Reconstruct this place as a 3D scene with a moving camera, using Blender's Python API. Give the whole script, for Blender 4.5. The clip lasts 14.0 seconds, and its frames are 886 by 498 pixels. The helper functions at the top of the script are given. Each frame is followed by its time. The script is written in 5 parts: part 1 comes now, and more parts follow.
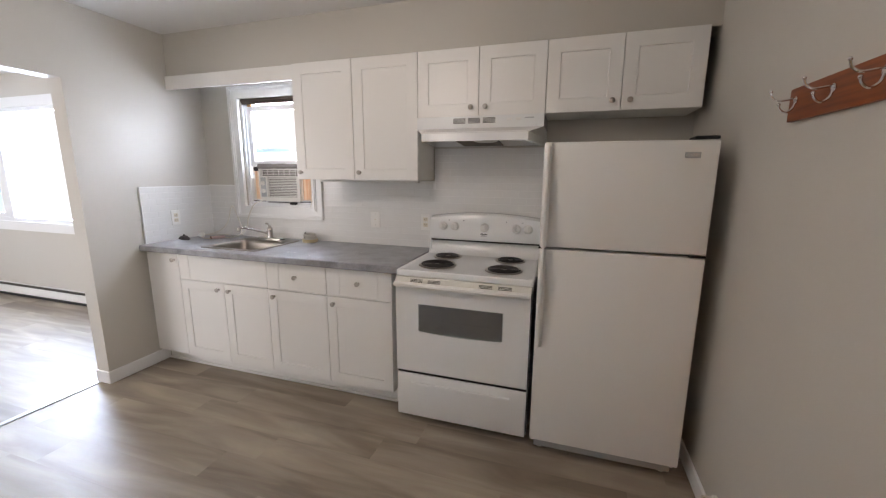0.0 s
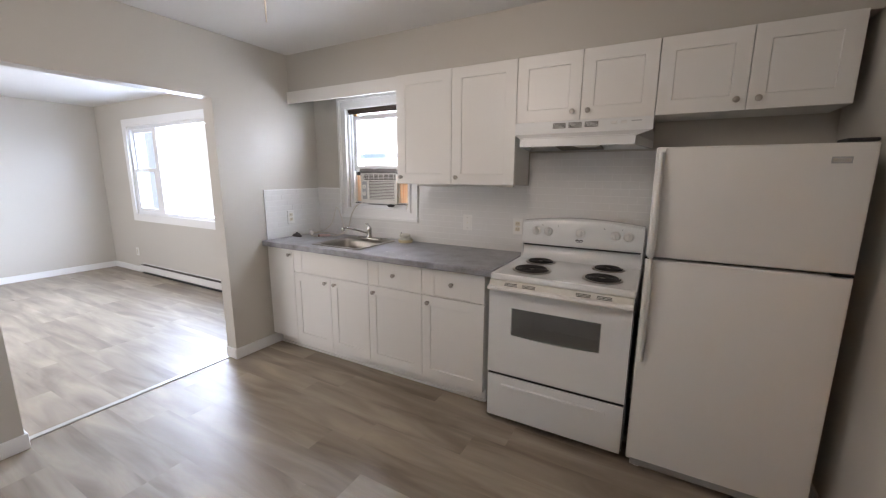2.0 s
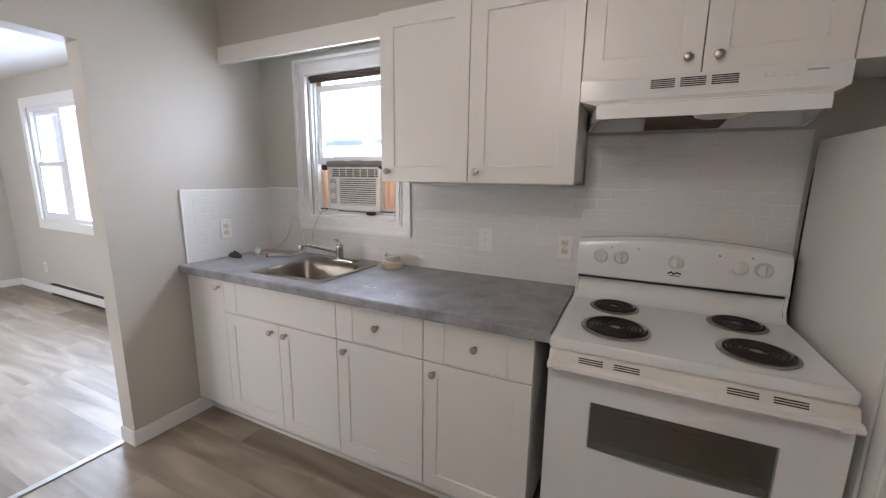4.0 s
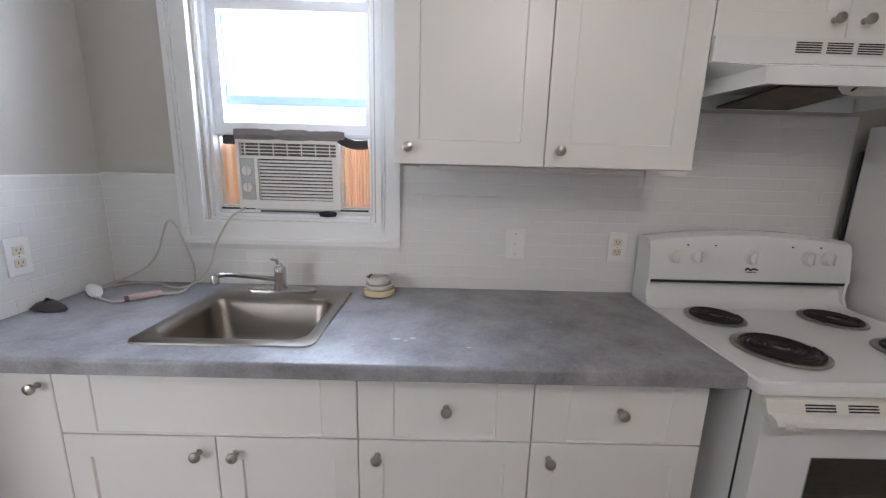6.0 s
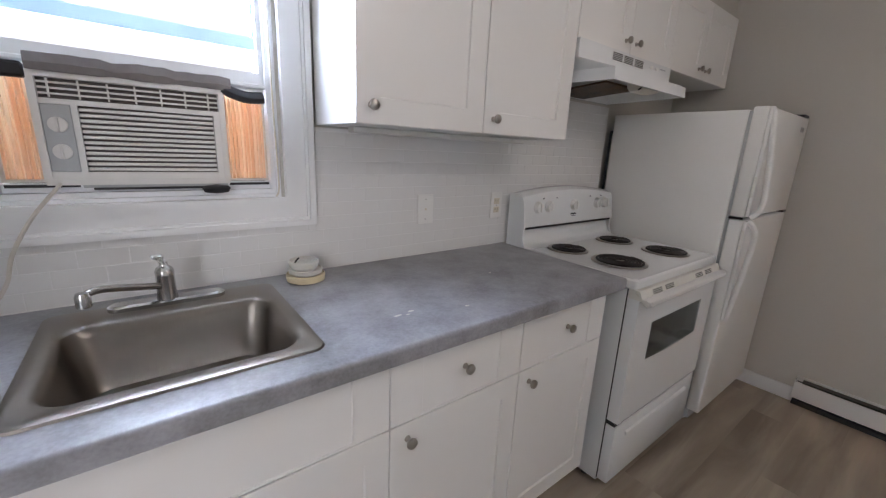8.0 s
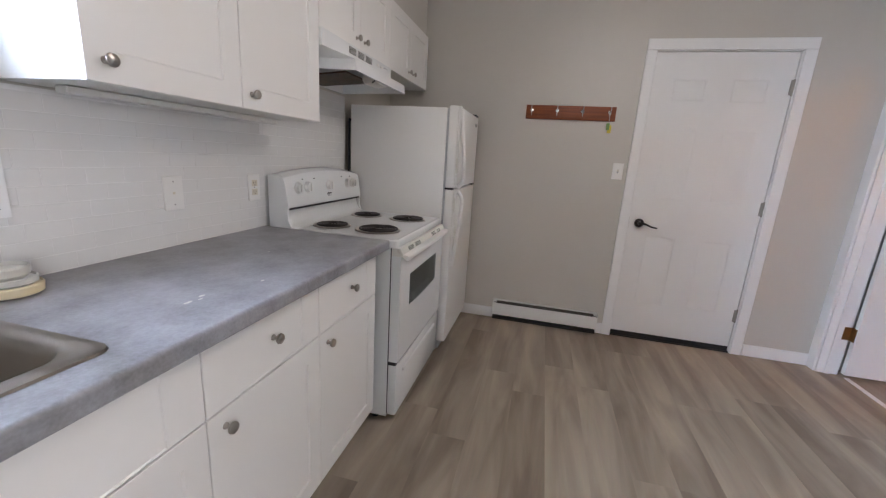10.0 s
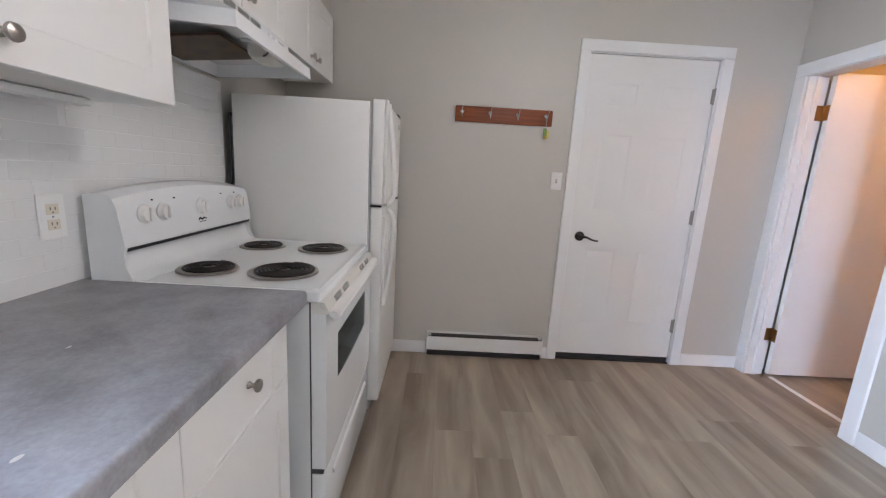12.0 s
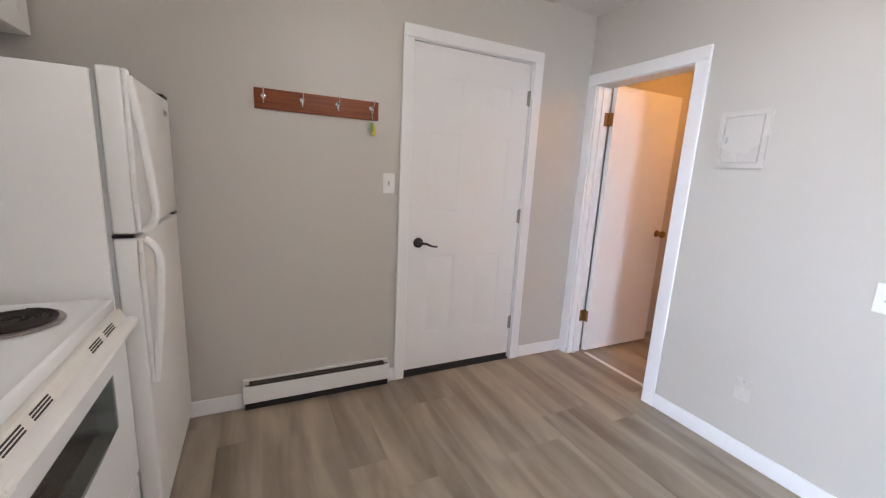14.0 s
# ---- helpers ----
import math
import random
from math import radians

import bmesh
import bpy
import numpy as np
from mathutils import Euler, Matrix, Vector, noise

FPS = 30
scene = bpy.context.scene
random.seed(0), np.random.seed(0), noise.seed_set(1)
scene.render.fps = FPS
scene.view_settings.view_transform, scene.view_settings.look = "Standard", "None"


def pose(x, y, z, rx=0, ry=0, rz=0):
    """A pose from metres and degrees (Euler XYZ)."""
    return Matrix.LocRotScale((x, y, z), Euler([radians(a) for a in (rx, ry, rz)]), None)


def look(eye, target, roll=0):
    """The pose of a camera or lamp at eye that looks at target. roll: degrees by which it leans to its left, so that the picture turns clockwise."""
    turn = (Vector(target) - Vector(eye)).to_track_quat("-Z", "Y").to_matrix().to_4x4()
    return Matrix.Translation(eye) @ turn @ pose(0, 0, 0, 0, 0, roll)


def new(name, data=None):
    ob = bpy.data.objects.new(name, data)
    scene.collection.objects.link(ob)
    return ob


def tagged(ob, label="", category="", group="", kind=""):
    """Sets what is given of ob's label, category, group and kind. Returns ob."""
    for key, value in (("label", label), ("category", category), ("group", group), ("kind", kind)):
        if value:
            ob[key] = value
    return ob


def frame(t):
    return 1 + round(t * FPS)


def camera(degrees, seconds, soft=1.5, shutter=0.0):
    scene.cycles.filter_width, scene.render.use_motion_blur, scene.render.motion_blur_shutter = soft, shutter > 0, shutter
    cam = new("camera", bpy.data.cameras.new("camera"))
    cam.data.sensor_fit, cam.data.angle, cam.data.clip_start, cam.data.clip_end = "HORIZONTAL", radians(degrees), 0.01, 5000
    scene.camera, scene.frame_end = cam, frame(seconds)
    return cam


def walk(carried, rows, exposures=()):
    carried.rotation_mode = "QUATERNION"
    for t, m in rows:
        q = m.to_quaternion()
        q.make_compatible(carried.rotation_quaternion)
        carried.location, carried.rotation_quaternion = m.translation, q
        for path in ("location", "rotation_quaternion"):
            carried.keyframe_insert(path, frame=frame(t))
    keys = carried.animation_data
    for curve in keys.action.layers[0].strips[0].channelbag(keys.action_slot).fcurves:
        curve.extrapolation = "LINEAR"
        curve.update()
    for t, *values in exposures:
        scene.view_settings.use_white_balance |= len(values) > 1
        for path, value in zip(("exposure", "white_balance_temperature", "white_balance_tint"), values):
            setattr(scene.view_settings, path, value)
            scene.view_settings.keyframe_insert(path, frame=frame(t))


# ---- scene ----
cam = camera(97.4, 14.0, soft=1.25)
PATH = [
    (0, (-0.643, -2.583, 1.424), (-1.241, -0.711, 1.052), 0.4),
    (0.5, (-0.668, -2.605, 1.414), (-1.339, -0.756, 1.052), 0.6),
    (1, (-0.686, -2.626, 1.438), (-1.452, -0.816, 1.064), 0.5),
    (1.5, (-0.716, -2.659, 1.448), (-1.578, -0.894, 1.072), 0.4),
    (2, (-0.723, -2.665, 1.45), (-1.679, -0.948, 1.079), 0.3),
    (2.5, (-0.769, -2.538, 1.436), (-1.784, -0.851, 1.083), 0.5),
    (3, (-0.926, -2.242, 1.428), (-1.957, -0.564, 1.076), 0.6),
    (3.2, (-0.993, -2.139, 1.439), (-2.014, -0.457, 1.081), 0.5),
    (5.3, (-1.966, -1.63, 1.362), (-2.304, 0.307, 0.994), 1.4),
    (5.5, (-2.056, -1.574, 1.365), (-2.307, 0.373, 0.982), 1.3),
    (6, (-2.284, -1.481, 1.38), (-2.267, 0.477, 0.973), 1.5),
    (6.5, (-2.499, -1.456, 1.376), (-2.209, 0.475, 0.947), 1.9),
    (7, (-2.633, -1.422, 1.359), (-2.057, 0.439, 0.91), 2.0),
    (7.5, (-2.758, -1.327, 1.346), (-1.854, 0.391, 0.864), 2.5),
    (8, (-2.881, -1.277, 1.332), (-1.693, 0.255, 0.84), 2.6),
    (8.5, (-3.017, -1.275, 1.32), (-1.57, 0.01, 0.813), 2.7),
    (9, (-3.092, -1.259, 1.298), (-1.417, -0.286, 0.8), 3.1),
    (9.2, (-3.094, -1.264, 1.295), (-1.354, -0.411, 0.802), 3.2),
    (11.3, (-2.858, -1.097, 1.256), (-0.9, -0.997, 0.861), 3.4),
    (11.5, (-2.775, -1.06, 1.259), (-0.815, -0.992, 0.87), 3.3),
    (12, (-2.595, -0.987, 1.263), (-0.632, -1.023, 0.88), 3.3),
    (12.5, (-2.45, -0.967, 1.273), (-0.494, -1.143, 0.896), 3.2),
    (13, (-2.338, -0.972, 1.285), (-0.412, -1.353, 0.908), 3.2),
    (13.5, (-2.285, -0.995, 1.315), (-0.42, -1.607, 0.934), 3.0),
    (14, (-2.202, -1.06, 1.327), (-0.435, -1.914, 0.945), 3.0),
]
walk(cam, [(t, look(eye, target, roll)) for t, eye, target, roll in PATH], [(0, 1.33, 6750, 17), (3.2, 1.0, 6800, 18), (5.3, 1.15, 6350, 16), (7.5, 1.03, 6250, 17), (9.2, 1.22, 6400, 18), (11.3, 1.66, 6000, 16), (14, 1.74, 6450, 17)])

# world, sun, window lamps
SUN_EL, SUN_AZ = radians(52), radians(200)
world = bpy.data.worlds.new("world")
scene.world = world
world.use_nodes = True
wn = world.node_tree
sky = wn.nodes.new("ShaderNodeTexSky")
sky.sky_type, sky.sun_disc, sky.sun_elevation, sky.sun_rotation = "NISHITA", False, SUN_EL, SUN_AZ
wn.nodes["Background"].inputs[1].default_value = 0.12
wn.links.new(sky.outputs[0], wn.nodes["Background"].inputs[0])


def lamp(name, kind, energy, color, matrix, **kw):
    data = bpy.data.lights.new(name, kind)
    data.energy, data.color = energy, color
    for k, v in kw.items():
        if k == "size":
            data.shape, data.size, data.size_y = "RECTANGLE", v[0], v[1]
        if k == "radius":
            data.shadow_soft_size = v
        if k == "angle":
            data.angle = v
    ob = new(name, data)
    ob.matrix_world = matrix
    return ob


sun_way = Vector((math.sin(SUN_AZ) * math.cos(SUN_EL), math.cos(SUN_AZ) * math.cos(SUN_EL), math.sin(SUN_EL)))
lamp("sun", "SUN", 3.0, (1.0, 0.96, 0.9), look(sun_way * 30, (0, 0, 0)), angle=radians(0.5))
lamp("kitchen_window_light", "AREA", 27, (0.76, 0.87, 1.0), look((-2.86, 0.27, 1.62), (-2.86, -1, 1.45)), size=(0.80, 1.05))
lamp("kitchen_sky_light", "AREA", 290, (0.72, 0.84, 1.0), look((-2.86, 1.5, 2.75), (-2.86, -0.2, 1.35)), size=(3.0, 2.2))
lamp("living_window_light", "AREA", 52, (0.60, 0.76, 1.0), look((-5.8, 0.42, 1.49), (-5.8, -1, 1.1)), size=(3.2, 1.35))
lamp("living_sky_light", "AREA", 330, (0.52, 0.71, 1.0), look((-5.8, 1.7, 2.9), (-5.8, -1.2, 0.4)), size=(5.0, 2.6))
# area lamp added outside, slanting daylight through the living window onto the east wall
lamp("living_slant_light", "AREA", 530, (0.66, 0.80, 1.0), look((-8.6, 2.3, 2.2), (-4.2, -0.9, 1.1)), size=(3.4, 2.6))
# added lamp behind an unseen opening, brightens the cabinet fronts from the south-west
lamp("added_south_light", "AREA", 36, (1.0, 0.985, 0.97), look((-5.7, -4.42, 1.5), (-5.0, -1, 0.5)), size=(1.9, 1.3))
lamp("hall_lamp", "POINT", 5.5, (1.0, 0.45, 0.11), pose(-0.9, -4.2, 2.2), radius=0.08)

# soft fill lamp added below the ceiling; the holder there has no lit bulb
lamp("kitchen_fill_light", "POINT", 8, (1.0, 0.93, 0.85), pose(-1.785, -1.80, 2.16), radius=0.20)


# ---- materials ----
def mat(name, base, rough=0.5, metal=0.0, spec=0.5, vary=0.04, scale=3.0, fine=60.0, bump=0.05, stain=None, stain_at=0.62,
        coat=0.0, rough_vary=0.06):
    m = bpy.data.materials.new(name)
    m.use_nodes = True
    t = m.node_tree
    n, link = t.nodes, t.links.new
    p = n["Principled BSDF"]
    p.inputs["Metallic"].default_value = metal
    p.inputs["Specular IOR Level"].default_value = spec
    p.inputs["Coat Weight"].default_value = coat
    co = n.new("ShaderNodeTexCoord")
    big, small = n.new("ShaderNodeTexNoise"), n.new("ShaderNodeTexNoise")
    big.inputs["Scale"].default_value, small.inputs["Scale"].default_value = scale, fine
    big.inputs["Detail"].default_value = 5
    for x in (big, small):
        link(co.outputs["Object"], x.inputs["Vector"])
    mix = n.new("ShaderNodeMix")
    mix.data_type = "RGBA"
    mix.inputs["A"].default_value = (*[c * (1 - vary) for c in base], 1)
    mix.inputs["B"].default_value = (*[min(1, c * (1 + vary)) for c in base], 1)
    link(big.outputs["Fac"], mix.inputs["Factor"])
    out = mix.outputs["Result"]
    if stain:
        ramp = n.new("ShaderNodeMapRange")
        ramp.inputs["From Min"].default_value, ramp.inputs["From Max"].default_value = stain_at, stain_at + 0.3
        s = n.new("ShaderNodeTexNoise")
        s.inputs["Scale"].default_value, s.inputs["Detail"].default_value = scale * 2.3, 3
        link(co.outputs["Object"], s.inputs["Vector"])
        link(s.outputs["Fac"], ramp.inputs["Value"])
        mx = n.new("ShaderNodeMix")
        mx.data_type = "RGBA"
        mx.inputs["B"].default_value = (*stain, 1)
        link(ramp.outputs[0], mx.inputs["Factor"])
        link(out, mx.inputs["A"])
        out = mx.outputs["Result"]
    link(out, p.inputs["Base Color"])
    r = n.new("ShaderNodeMapRange")
    r.inputs["To Min"].default_value, r.inputs["To Max"].default_value = max(0.02, rough - rough_vary), min(1, rough + rough_vary)
    link(big.outputs["Fac"], r.inputs["Value"])
    link(r.outputs[0], p.inputs["Roughness"])
    if bump:
        b = n.new("ShaderNodeBump")
        b.inputs["Strength"].default_value, b.inputs["Distance"].default_value = bump, 0.002
        link(small.outputs["Fac"], b.inputs["Height"])
        link(b.outputs[0], p.inputs["Normal"])
    return m


def glass_mat(name, color=(1, 1, 1), alpha_clear=0.985, rough=0.02, gloss=0.04):
    m = bpy.data.materials.new(name)
    m.use_nodes = True
    n, link = m.node_tree.nodes, m.node_tree.links.new
    n.remove(n["Principled BSDF"])
    tr, gl, mx, fr, lw = n.new("ShaderNodeBsdfTransparent"), n.new("ShaderNodeBsdfGlossy"), n.new("ShaderNodeMixShader"), n.new("ShaderNodeMapRange"), n.new("ShaderNodeLayerWeight")
    tr.inputs[0].default_value = (*[c * alpha_clear for c in color], 1)
    gl.inputs["Roughness"].default_value = rough
    lw.inputs[0].default_value = 0.5
    link(lw.outputs["Facing"], fr.inputs["Value"])
    fr.interpolation_type = "SMOOTHERSTEP"
    fr.inputs["From Min"].default_value, fr.inputs["From Max"].default_value = 0.3, 1.15
    fr.inputs["To Min"].default_value, fr.inputs["To Max"].default_value = gloss, 0.22
    link(fr.outputs[0], mx.inputs[0])
    link(tr.outputs[0], mx.inputs[1])
    link(gl.outputs[0], mx.inputs[2])
    link(mx.outputs[0], n["Material Output"].inputs[0])
    return m


def plank_mat():
    m = bpy.data.materials.new("vinyl_plank")
    m.use_nodes = True
    n, link = m.node_tree.nodes, m.node_tree.links.new
    p = n["Principled BSDF"]
    co, info = n.new("ShaderNodeTexCoord"), n.new("ShaderNodeObjectInfo")
    off = n.new("ShaderNodeVectorMath")
    off.operation = "MULTIPLY_ADD"
    comb = n.new("ShaderNodeCombineXYZ")
    for k in range(3):
        link(info.outputs["Random"], comb.inputs[k])
    off.inputs[1].default_value = (37.0, 91.0, 13.0)
    link(comb.outputs[0], off.inputs[0])
    link(co.outputs["Object"], off.inputs[2])
    st = n.new("ShaderNodeMapping")
    st.inputs["Scale"].default_value = (1.3, 8.0, 1.0)
    link(off.outputs[0], st.inputs["Vector"])
    p.inputs["Specular IOR Level"].default_value = 0.75
    g1 = n.new("ShaderNodeTexNoise")
    g1.inputs["Scale"].default_value, g1.inputs["Detail"].default_value, g1.inputs["Distortion"].default_value = 1.0, 5, 0.6
    link(st.outputs[0], g1.inputs["Vector"])
    st2 = n.new("ShaderNodeMapping")
    st2.inputs["Scale"].default_value = (5.0, 120.0, 1.0)
    link(off.outputs[0], st2.inputs["Vector"])
    g2 = n.new("ShaderNodeTexNoise")
    g2.inputs["Scale"].default_value, g2.inputs["Detail"].default_value = 1.0, 3
    link(st2.outputs[0], g2.inputs["Vector"])
    ramp = n.new("ShaderNodeValToRGB")
    e = ramp.color_ramp.elements
    e[0].position, e[0].color = 0.3, (0.20, 0.157, 0.116, 1)
    e[1].position, e[1].color = 0.72, (0.455, 0.383, 0.295, 1)
    a = n.new("ShaderNodeMath")
    a.operation = "MULTIPLY_ADD"
    link(g1.outputs["Fac"], a.inputs[0])
    a.inputs[1].default_value = 1.0
    rr = n.new("ShaderNodeMapRange")
    rr.inputs["To Min"].default_value, rr.inputs["To Max"].default_value = -0.05, 0.055
    link(info.outputs["Random"], rr.inputs["Value"])
    link(rr.outputs[0], a.inputs[2])
    link(a.outputs[0], ramp.inputs[0])
    mx = n.new("ShaderNodeMix")
    mx.data_type, mx.blend_type = "RGBA", "MULTIPLY"
    mx.inputs["Factor"].default_value = 0.12
    link(ramp.outputs[0], mx.inputs["A"])
    link(g2.outputs["Color"], mx.inputs["B"])
    link(mx.outputs["Result"], p.inputs["Base Color"])
    r = n.new("ShaderNodeMapRange")
    r.inputs["To Min"].default_value, r.inputs["To Max"].default_value = 0.37, 0.52
    link(g1.outputs["Fac"], r.inputs["Value"])
    link(r.outputs[0], p.inputs["Roughness"])
    b = n.new("ShaderNodeBump")
    b.inputs["Strength"].default_value, b.inputs["Distance"].default_value = 0.12, 0.001
    link(g2.outputs["Fac"], b.inputs["Height"])
    link(b.outputs[0], p.inputs["Normal"])
    return m


def wood_mat(name, dark, light, rough=0.35, along=(12.0, 1.5, 30.0)):
    m = mat(name, light, rough)
    n, link = m.node_tree.nodes, m.node_tree.links.new
    co = n.new("ShaderNodeTexCoord")
    mp = n.new("ShaderNodeMapping")
    mp.inputs["Scale"].default_value = along
    link(co.outputs["Object"], mp.inputs["Vector"])
    g = n.new("ShaderNodeTexNoise")
    g.inputs["Scale"].default_value, g.inputs["Detail"].default_value = 2.0, 6
    link(mp.outputs[0], g.inputs["Vector"])
    r = n.new("ShaderNodeValToRGB")
    r.color_ramp.elements[0].position, r.color_ramp.elements[0].color = 0.35, (*dark, 1)
    r.color_ramp.elements[1].position, r.color_ramp.elements[1].color = 0.65, (*light, 1)
    link(g.outputs["Fac"], r.inputs[0])
    link(r.outputs[0], n["Principled BSDF"].inputs["Base Color"])
    return m


def pleat_mat():
    m = mat("pleat_vinyl", (0.84, 0.66, 0.48), 0.6, bump=0.0)
    n, link = m.node_tree.nodes, m.node_tree.links.new
    co, mp, g, r = n.new("ShaderNodeTexCoord"), n.new("ShaderNodeMapping"), n.new("ShaderNodeTexNoise"), n.new("ShaderNodeValToRGB")
    mp.inputs["Scale"].default_value = (110.0, 1.0, 2.0)
    link(co.outputs["Object"], mp.inputs["Vector"])
    link(mp.outputs[0], g.inputs["Vector"])
    g.inputs["Scale"].default_value = 1.0
    r.color_ramp.elements[0].position, r.color_ramp.elements[0].color = 0.38, (0.76, 0.54, 0.37, 1)
    r.color_ramp.elements[1].position, r.color_ramp.elements[1].color = 0.62, (0.88, 0.78, 0.66, 1)
    link(g.outputs["Fac"], r.inputs[0])
    link(r.outputs[0], n["Principled BSDF"].inputs["Base Color"])
    tl, mx = n.new("ShaderNodeBsdfTranslucent"), n.new("ShaderNodeMixShader")
    link(r.outputs[0], tl.inputs[0])
    mx.inputs[0].default_value = 0.19
    link(n["Principled BSDF"].outputs[0], mx.inputs[1])
    link(tl.outputs[0], mx.inputs[2])
    link(mx.outputs[0], n["Material Output"].inputs[0])
    return m


def counter_mat():
    m = bpy.data.materials.new("laminate_grey")
    m.use_nodes = True
    n, link = m.node_tree.nodes, m.node_tree.links.new
    p = n["Principled BSDF"]
    co = n.new("ShaderNodeTexCoord")
    a, b = n.new("ShaderNodeTexNoise"), n.new("ShaderNodeTexNoise")
    a.inputs["Scale"].default_value, a.inputs["Detail"].default_value, a.inputs["Roughness"].default_value = 7.5, 6, 0.62
    b.inputs["Scale"].default_value, b.inputs["Detail"].default_value = 150.0, 2
    for x in (a, b):
        link(co.outputs["Object"], x.inputs["Vector"])
    add = n.new("ShaderNodeMath")
    add.operation = "MULTIPLY_ADD"
    add.inputs[1].default_value = 0.25
    link(b.outputs["Fac"], add.inputs[0])
    link(a.outputs["Fac"], add.inputs[2])
    r = n.new("ShaderNodeValToRGB")
    r.color_ramp.elements[0].position, r.color_ramp.elements[0].color = 0.42, (0.175, 0.172, 0.176, 1)
    r.color_ramp.elements[1].position, r.color_ramp.elements[1].color = 0.84, (0.37, 0.37, 0.395, 1)
    link(add.outputs[0], r.inputs[0])
    link(r.outputs[0], p.inputs["Base Color"])
    rr = n.new("ShaderNodeMapRange")
    rr.inputs["To Min"].default_value, rr.inputs["To Max"].default_value = 0.22, 0.40
    link(a.outputs["Fac"], rr.inputs["Value"])
    link(rr.outputs[0], p.inputs["Roughness"])
    bp = n.new("ShaderNodeBump")
    bp.inputs["Strength"].default_value, bp.inputs["Distance"].default_value = 0.15, 0.002
    link(a.outputs["Fac"], bp.inputs["Height"])
    link(bp.outputs[0], p.inputs["Normal"])
    return m


WALL = mat("wall_paint", (0.54, 0.513, 0.462), 0.40, vary=0.03, scale=1.2, fine=160, bump=0.10, spec=0.45)
CEIL = mat("ceiling_paint", (0.76, 0.75, 0.73), 0.8, vary=0.02, fine=180, bump=0.12, spec=0.2)
TRIM = mat("trim_paint", (0.80, 0.80, 0.79), 0.32, vary=0.02, fine=90, bump=0.03)
DOORP = mat("door_paint", (0.78, 0.775, 0.76), 0.36, vary=0.02, fine=150, bump=0.05)
CAB = mat("cabinet_white", (0.80, 0.785, 0.75), 0.33, vary=0.012, fine=40, bump=0.015)
CABIN = mat("cabinet_body_white", (0.74, 0.73, 0.69), 0.45, vary=0.02, bump=0.02)
TILE = mat("glazed_tile", (0.735, 0.73, 0.71), 0.14, vary=0.02, scale=8, fine=14, bump=0.005, rough_vary=0.03)
GROUT = mat("grout", (0.77, 0.765, 0.75), 0.85, vary=0.05, fine=300, bump=0.2)
COUNTER = counter_mat()
STEEL = mat("brushed_steel", (0.25, 0.225, 0.198), 0.32, metal=1, vary=0.10, scale=9, fine=160, bump=0.03, rough_vary=0.05)
CHROME = mat("chrome", (0.72, 0.72, 0.72), 0.1, metal=1, vary=0.03, bump=0)
WATERED = mat("water_spotted_chrome", (0.50, 0.49, 0.47), 0.17, metal=1, vary=0.15, scale=60, fine=200, bump=0.04)
NICKEL = mat("brushed_nickel", (0.42, 0.39, 0.35), 0.32, metal=1, vary=0.08, scale=40, bump=0.03)
ENAMEL = mat("white_enamel", (0.80, 0.81, 0.80), 0.16, vary=0.012, scale=5, fine=30, bump=0.012, rough_vary=0.04)
FRIDGE = mat("textured_fridge_white", (0.79, 0.78, 0.745), 0.34, vary=0.012, scale=4, fine=400, bump=0.10)
PLASTIC = mat("white_plastic", (0.78, 0.77, 0.74), 0.35, vary=0.03, scale=20, bump=0.01)
IVORY = mat("ivory_plastic", (0.66, 0.60, 0.48), 0.4, vary=0.04, scale=30, bump=0.01)
ACW = mat("aged_white_plastic", (0.72, 0.70, 0.66), 0.42, vary=0.05, scale=14, bump=0.03)
GREYP = mat("grey_plastic", (0.42, 0.43, 0.43), 0.4, vary=0.05, scale=30, bump=0.02)
DARKP = mat("scuffed_dark_plastic", (0.05, 0.045, 0.045), 0.4, vary=0.3, scale=40, bump=0.1)
BLACK = mat("black_rubber", (0.018, 0.018, 0.02), 0.5, vary=0.2, scale=30, bump=0.03)
DARK = mat("dark_cavity", (0.03, 0.028, 0.025), 0.7, vary=0.3, scale=10)
COIL = mat("burner_coil", (0.035, 0.03, 0.028), 0.5, metal=0.4, vary=0.3, scale=30, bump=0.05)
PAN = mat("drip_pan", (0.10, 0.085, 0.075), 0.3, metal=0.8, vary=0.4, scale=20, bump=0.04, stain=(0.02, 0.015, 0.012), stain_at=0.5)
GREASE = mat("greasy_filter", (0.085, 0.040, 0.010), 0.45, metal=0.1, vary=0.4, scale=9, fine=260, bump=0.4, stain=(0.020, 0.009, 0.004), stain_at=0.40)
LENS = mat("frosted_lens", (0.62, 0.6, 0.54), 0.3, vary=0.08, scale=20, bump=0.05)
TAPE = mat("grey_tape", (0.20, 0.18, 0.175), 0.45, vary=0.2, scale=24, fine=60, bump=0.3)
BRONZE = mat("dark_bronze", (0.025, 0.02, 0.018), 0.3, metal=0.7, vary=0.15, scale=40, bump=0.02)
BRASS = mat("worn_brass", (0.30, 0.17, 0.07), 0.38, metal=1, vary=0.2, scale=50, bump=0.05)
HINGE = mat("satin_hinge", (0.33, 0.31, 0.28), 0.35, metal=0.9, vary=0.1, scale=40, bump=0.02)
RACK = wood_mat("cherry_wood", (0.16, 0.034, 0.006), (0.27, 0.064, 0.011), 0.5)
RAWWOOD = wood_mat("raw_wood", (0.45, 0.24, 0.1), (0.62, 0.38, 0.18), 0.6, along=(20, 20, 2))
VINYL = mat("window_vinyl", (0.80, 0.81, 0.82), 0.35, vary=0.02, scale=10, bump=0.02)
